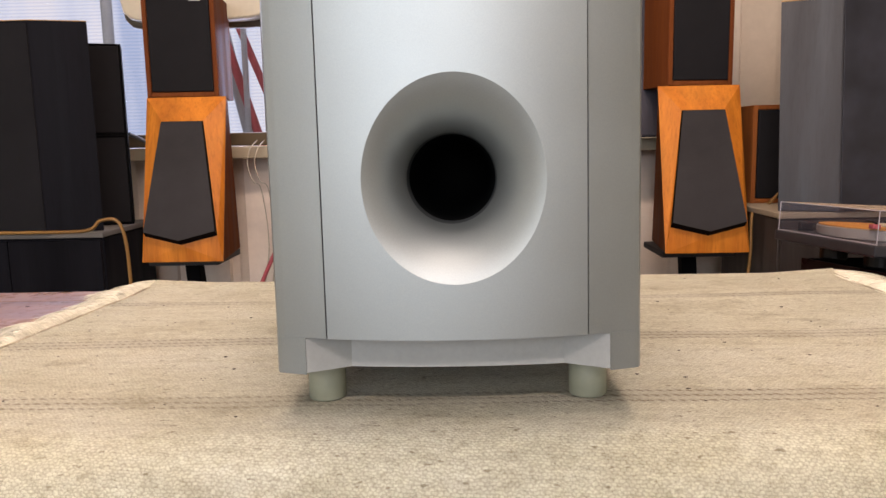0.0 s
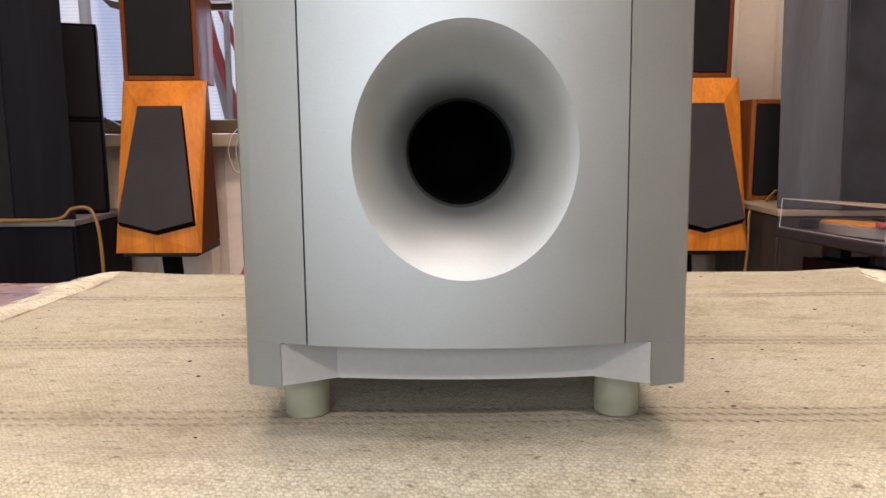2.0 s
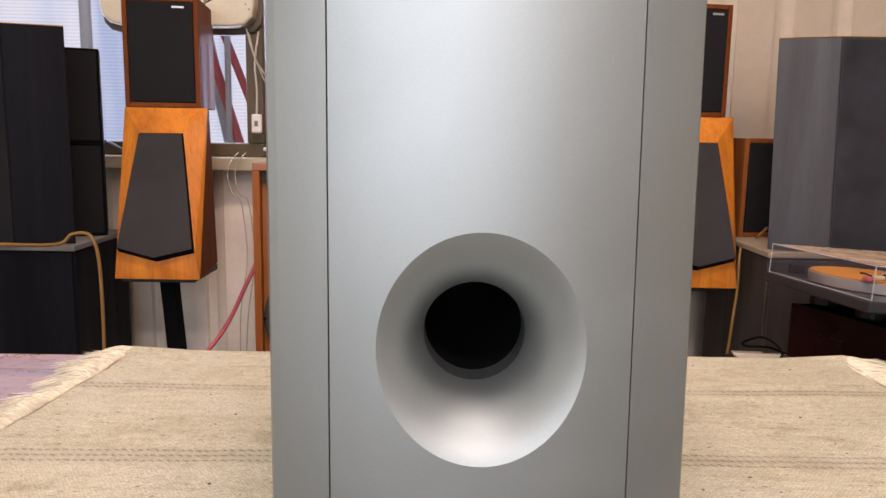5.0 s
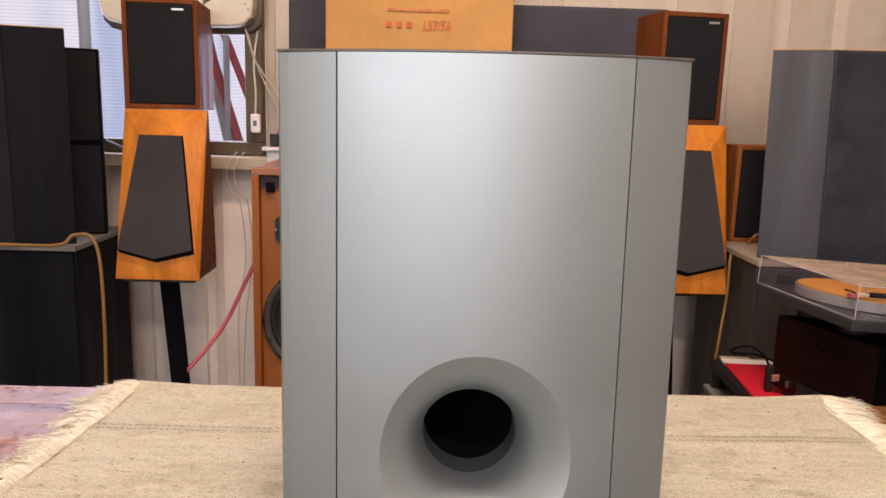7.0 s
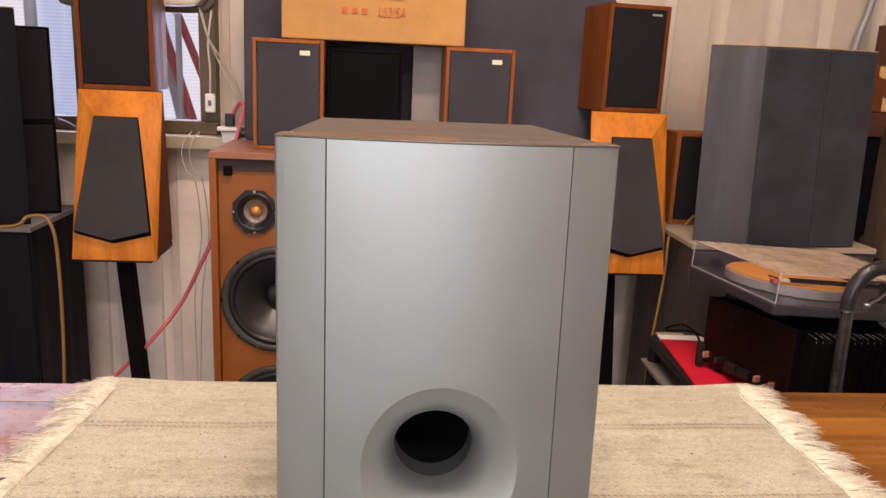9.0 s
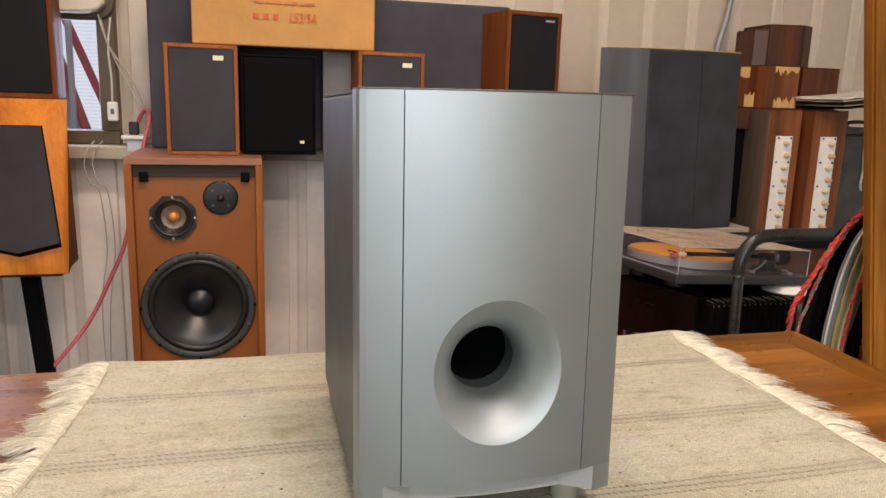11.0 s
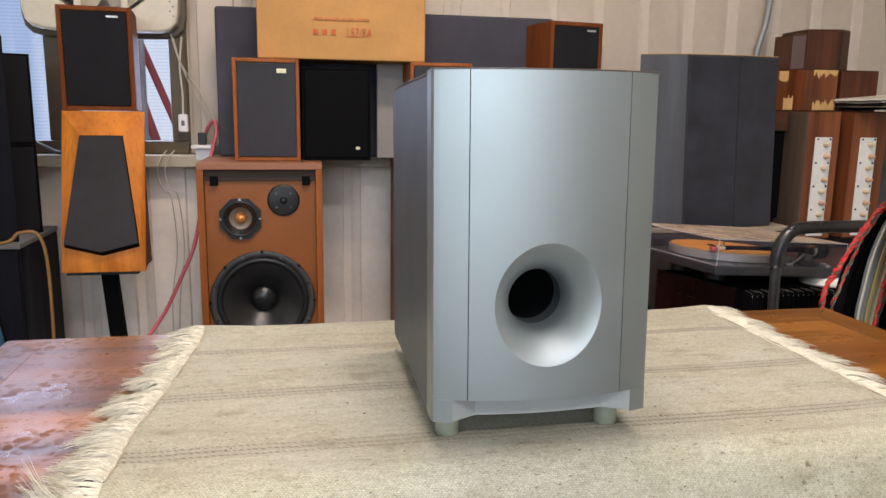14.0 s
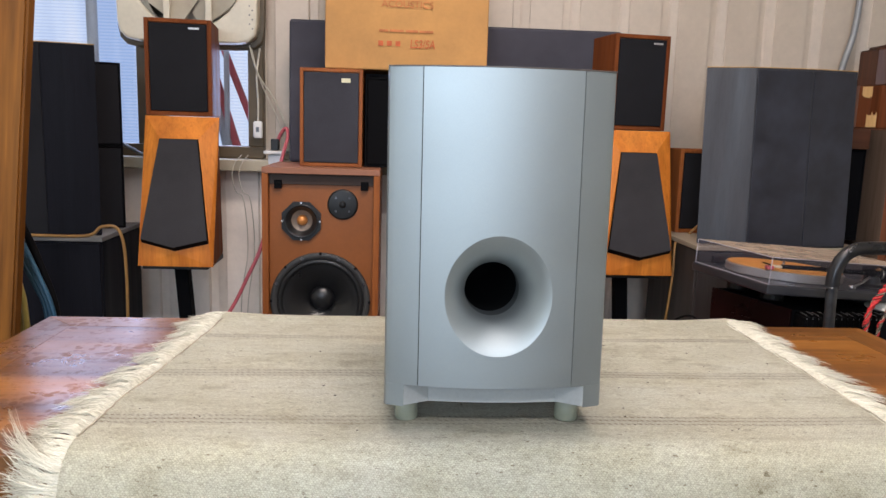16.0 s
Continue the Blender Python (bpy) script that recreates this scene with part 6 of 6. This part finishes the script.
part("headshell", box(0.066, 0.086, 0.083, 0.099, 0.095, 0.102, 0.002), CAP_AMBER_PALE, arm, "pale headshell")
part("cartridge", box(0.050, 0.066, 0.085, 0.100, 0.0905, 0.0995, 0.002), RED_CABLE, arm, "small red cartridge")
part("finger_lift", sweep([(0.062, 0.090, 0.100), (0.050, 0.092, 0.104), (0.040, 0.094, 0.105)], 0.0018, 6, smooth=3), MATT_BLACK, arm)
part("arm_rest", sweep([(0.232, 0.030, 0.070), (0.262, 0.040, 0.080), (0.290, 0.050, 0.094)], 0.003, 8, smooth=4), STEEL, arm, smooth=True)
part("lever_knob", lathe([(0.0, 0.066), (0.008, 0.0662), (0.008, 0.074), (0.0, 0.075)], 14, "z", (0.232, 0.030, 0)), STEEL, arm, smooth=True)
for k, x in enumerate((0.345, 0.362)):
    part("button", lathe([(0.0, 0.0662), (0.008, 0.0662), (0.008, 0.071), (0.0, 0.072)], 14, "z", (x, 0.03 + 0.03 * k, 0)), STEEL, tt)


def cover_box():
    """Open-bottomed acrylic box with 3 mm walls."""
    bm = bmesh.new()
    x0, x1, y0, y1, z0, z1, t = 0.006, TW - 0.006, 0.006, TD - 0.006, 0.0668, 0.128, 0.003
    def shell(d):
        return [bm.verts.new(c) for c in ((x0 + d, y0 + d, z0), (x1 - d, y0 + d, z0), (x1 - d, y1 - d, z0), (x0 + d, y1 - d, z0),
                                          (x0 + d, y0 + d, z1 - d), (x1 - d, y0 + d, z1 - d), (x1 - d, y1 - d, z1 - d), (x0 + d, y1 - d, z1 - d))]
    a, b = shell(0), shell(t)
    for v, flip in ((a, False), (b, True)):
        for f in ((0, 1, 5, 4), (1, 2, 6, 5), (2, 3, 7, 6), (3, 0, 4, 7), (4, 5, 6, 7)):
            bm.faces.new([v[i] for i in (f[::-1] if flip else f)])
    for i in range(4):
        bm.faces.new((a[i], b[i], b[(i + 1) % 4], a[(i + 1) % 4]))
    return bm


cv = part("dust_cover", cover_box(), ACRYLIC, tt, "smoky clear dust cover")
# thin pale rods painted as the glints along the cover's edges
ex0, ex1, ey0, ey1, ez = 0.006, TW - 0.006, 0.006, TD - 0.006, 0.128
for pts in (((ex0, ey0, 0.067), (ex0, ey0, ez)), ((ex1, ey0, 0.067), (ex1, ey0, ez)), ((ex0, ey1, 0.067), (ex0, ey1, ez)), ((ex0, ey0, ez), (ex1, ey0, ez)), ((ex0, ey0, ez), (ex0, ey1, ez)), ((ex0, ey0, 0.067), (ex0, ey1, 0.067))):
    part("cover_edge", sweep(pts, 0.0009, 5, smooth=0), EDGE_GLINT, cv, "pale rod imitating the glint on the cover's edge")
film = part("dust_film", box(0.009, TW - 0.009, 0.009, TD - 0.009, 0.1283, 0.1288, 0), DUST_FILM, cv, "film of pale dust on the cover")
cv.visible_shadow = False
film.visible_shadow = False
part("hinge", box(0.06, 0.09, TD, TD + 0.012, 0.05, 0.085, 0.002), BLACK, tt)
part("hinge", box(TW - 0.09, TW - 0.06, TD, TD + 0.012, 0.05, 0.085, 0.002), BLACK, tt)
wb = thing("power_adapter", "grey plastic power adapter beside the amplifier", "adapter", pose(1.120, 1.42, 0.4625))
part("case", box(-0.045, 0.055, -0.04, 0.05, 0.0, 0.140, 0.008, 3), WARM_GREY, wb)
part("plug_pin", lathe([(0.0, 0.1405), (0.007, 0.1405), (0.007, 0.150), (0.0, 0.152)], 12, "z", (0.02, 0.0, 0)), RUBBER, wb)
lid = thing("plastic_lid", "round white plastic lid lying on the amplifier", "lid", pose(1.050, 1.448, 0.6415))
part("disc", lathe([(0.0, 0.0), (0.053, 0.0), (0.057, 0.002), (0.057, 0.006), (0.051, 0.008), (0.050, 0.0155), (0.047, 0.018), (0.0, 0.018)], 36, "z"), WHITE_PLASTIC, lid, smooth=True)

# trolley
trol = thing("hand_trolley", "black tubular steel hand trolley with a rubber grip", "trolley", pose(0, 1.318, 0))
part("tube", sweep([(0.842, 0.0, 0.02), (0.836, 0, 0.40), (0.829, 0, 0.66), (0.827, 0, 0.72)], 0.0115, 14, smooth=5), GUNMETAL, trol, "worn dark steel tube", True)
part("grip", sweep([(0.827, 0, 0.715), (0.829, 0, 0.745), (0.840, 0, 0.775), (0.862, 0, 0.796), (0.895, 0, 0.803), (1.0, 0, 0.804), (1.20, 0, 0.804), (1.235, 0, 0.796), (1.258, 0, 0.775), (1.268, 0, 0.745), (1.270, 0, 0.715)], 0.0145, 16, smooth=6), GRIP, trol, "thick black rubber grip", True)
part("tube", sweep([(1.255, 0.0, 0.02), (1.261, 0, 0.40), (1.268, 0, 0.66), (1.270, 0, 0.72)], 0.0115, 14, smooth=5), GUNMETAL, trol, smooth=True)
part("foot_plate", box(0.82, 1.28, -0.20, 0.02, 0.0, 0.02, 0.004), GUNMETAL, trol)
part("crossbar", sweep([(0.838, 0, 0.30), (1.26, 0, 0.30)], 0.010, 12, smooth=0), GUNMETAL, trol)

# ---- posts with hung cables ----


def post(m, label, side):
    """A squared timber, slightly waney, leaning."""
    p = thing("wooden_post", label, "post", m, "wooden posts beside the table")
    bm = bmesh.new()
    n = 30
    rows = []
    for k in range(n + 1):
        z = 2.55 * k / n
        w = 0.045 + 0.0012 * noise.noise(Vector((0.3, 1.1, z * 3)))
        rows.append([bm.verts.new((sx * w, sy * 0.012, z)) for sx, sy in ((-1, -1), (1, -1), (1, 1), (-1, 1))])
    for a, b in zip(rows, rows[1:]):
        for i in range(4):
            bm.faces.new((a[i], a[(i + 1) % 4], b[(i + 1) % 4], b[i]))
    bm.faces.new(rows[0])
    bm.faces.new(rows[-1])
    bmesh.ops.recalc_face_normals(bm, faces=bm.faces)
    bmesh.ops.bevel(bm, geom=[e for e in bm.edges if abs((e.verts[0].co - e.verts[1].co).normalized().z) > 0.9], offset=0.004, segments=2, affect="EDGES")
    part("timber", bm, POST_WOOD, p)
    part("peg", sweep([(side * 0.030, 0.0118, 0.90), (side * 0.085, 0.13, 0.915)], 0.009, 12, smooth=0), POST_WOOD, p, smooth=True)
    return p


# the inner edge passes x = 0.743 at z 0.953 and x = -0.666 at z 0.864
LEAN_R, LEAN_L = math.degrees(math.atan2(0.083, 0.516)), math.degrees(math.atan2(0.046, 0.458))
zr = 0.953
post(Matrix.Translation((0.748 + 0.045 + zr * math.tan(radians(LEAN_R)), 0.905, 0.0)) @ pose(0, 0, 0, 0, -LEAN_R, 0), "tall oiled orange-brown wooden post leaning beside the table", 1)
post(Matrix.Translation((-0.666 - 0.045 - 0.864 * math.tan(radians(LEAN_L)), 0.905, 0.0)) @ pose(0, 0, 0, 0, LEAN_L, 0), "tall oiled orange-brown wooden post leaning beside the table", -1)


def draped(path, y, top, depth=0.0):
    """Points of a cable hung over the peg of the post: up the path of (x, z), over the peg and down behind it."""
    x0 = path[0][0]
    x1, z1 = top
    return [(x0 - 0.010, y, 0.30), (x0 - 0.003, y, path[0][1] - 0.13)] + [(x, y, z) for x, z in path] + [(x1, y + 0.004 + depth, z1), (x1 + 0.024, y + 0.010 + depth, z1 - 0.03), (x1 + 0.034, y + 0.014 + depth, z1 - 0.20), (x1 + 0.034, y + 0.014 + depth, 0.32)]


def rope(label, path, y, top, radius, strands_, turns, seed, group):
    """Loosely braided cable: strands that wind round each other, each with a wander of its own."""
    t = thing("twisted_cable", label, "cable", pose(0, 0, 0), group)
    line = smooth_path(draped(path, y, top), 22)
    rnd = random.Random(seed)
    n = len(strands_)
    for s_, (material, r) in enumerate(strands_):
        q, ph, f2, run = [], rnd.uniform(0, 6.28), rnd.uniform(0.8, 1.3), 0.0
        for i, p in enumerate(line):
            run += (p - line[i - 1]).length if i else 0.0
            a = run * turns * 2 * math.pi + 2 * math.pi * s_ / n
            m = radius * (0.78 + 0.30 * math.sin(run * turns * 4.0 * f2 + ph))
            q.append(p + Vector((math.cos(a) * m, math.sin(a) * m, 0.002 * math.sin(run * 300 + ph))))
        part("strand", sweep(q, r, 6, smooth=0), material, t, smooth=True)
    return t


g = "cables hung over the posts"
red, fleck = (BRAID_RED, 0.0023), (BRAID_FLECK, 0.0015)
rope("loosely braided bright red and black flecked cable", [(0.703, 0.709), (0.706, 0.743), (0.722, 0.773), (0.746, 0.814), (0.772, 0.857), (0.806, 0.895)], 0.985, (0.850, 0.940), 0.0036, (red, red, fleck, red, fleck), 34, 3, g)
rope("dark red and black flecked cable hanging behind the others", [(0.738, 0.702), (0.748, 0.736), (0.764, 0.783), (0.792, 0.845)], 1.004, (0.856, 0.925), 0.0024, (fleck, (BRAID_RED, 0.0014), fleck), 34, 4, g)
jit = random.Random(11)
kinds = (WHITE_CABLE, GREY_CABLE, GREY_CABLE, OLIVE_CABLE, GREY_CABLE, OLIVE_CABLE, OLIVE_CABLE, GREY_CABLE, OLIVE_CABLE, WHITE_CABLE, OLIVE_CABLE)
words = {WHITE_CABLE: "ivory", GREY_CABLE: "grey-blue", OLIVE_CABLE: "olive clear"}
for layer in (0, 1):
    for k in range(11):
        f = k / 10
        mt = kinds[(k + 4 * layer) % 11]
        x = jit.uniform(-0.0012, 0.0012) - 0.0018 * layer
        path = [(0.764 + 0.0320 * f + x, 0.690), (0.770 + 0.0340 * f + x, 0.745), (0.779 + 0.036 * f + x * 1.5, 0.800), (0.797 + 0.034 * f + x, 0.855), (0.821 + 0.024 * f, 0.895)]
        tagged(part("hung_cable", sweep(draped(path, 0.968 + 0.005 * layer + jit.uniform(-0.001, 0.001), (0.850 + 0.010 * f, 0.936 - 0.018 * f + jit.uniform(-0.003, 0.003))), jit.uniform(0.0018, 0.0023), 8, smooth=10), mt, smooth=True), words[mt] + " speaker cable hung over a peg of the post", "cable", g)
rope("loosely braided bright red and black flecked cable", [(0.795, 0.680), (0.799, 0.725), (0.806, 0.770), (0.826, 0.830)], 0.962, (0.860, 0.885), 0.0022, ((BRAID_RED, 0.0018), (BRAID_RED, 0.0018), (BRAID_FLECK, 0.0012)), 40, 5, g)
rope("loosely braided bright red and black flecked cable", [(0.848, 0.700), (0.838, 0.750), (0.830, 0.790), (0.838, 0.830)], 0.975, (0.864, 0.868), 0.0030, (red, fleck, red), 36, 6, g)
tagged(part("hung_cable", sweep(draped([(0.812, 0.677), (0.820, 0.717), (0.835, 0.780), (0.852, 0.840)], 0.980, (0.866, 0.875)), 0.0046, 8, smooth=10), BRAID_DOT, smooth=True), "black sleeved cable with white diamond dots", "cable", g)
for k in range(6):
    path = [(0.772 + 0.019 * k, 0.690), (0.782 + 0.018 * k, 0.76), (0.812 + 0.012 * k, 0.84)]
    tagged(part("hung_cable", sweep(draped(path, 1.030, (0.872 + 0.006 * k, 0.895)), 0.0115, 10, smooth=8), MATT_BLACK, smooth=True), "thick black cable hung over a peg", "cable", g)


def hung_left(x0, z0, x1, z1, y, material, r, label):
    pts = [(x0 + 0.008, y, 0.30), (x0 + 0.004, y, z0 - 0.15), (x0, y, z0), ((x0 * 0.5 + x1 * 0.5) + 0.006, y, (z0 + z1) / 2), (x1, y, z1), (x1 - 0.03, y + 0.01, z1 + 0.03), (x1 - 0.05, y + 0.012, z1 - 0.05), (x1 - 0.055, y + 0.012, 0.32)]
    tagged(part("hung_cable", sweep(pts, r, 8, smooth=10), material, smooth=True), label, "cable", g)


for k in range(3):
    hung_left(-0.664 - 0.010 * k, 0.695, -0.722 - 0.004 * k, 0.848 - 0.022 * k, 0.985 + 0.008 * k, BLUE_CABLE, 0.0042, "blue speaker cable hung over a peg")
hung_left(-0.672, 0.695, -0.724, 0.855, 1.01, MATT_BLACK, 0.006, "black cable hung over a peg")
for k in range(2):
    hung_left(-0.708 - 0.010 * k, 0.685, -0.730 - 0.004 * k, 0.80, 0.98 + 0.006 * k, OLIVE_CABLE, 0.0055, "olive speaker cable hung over a peg")
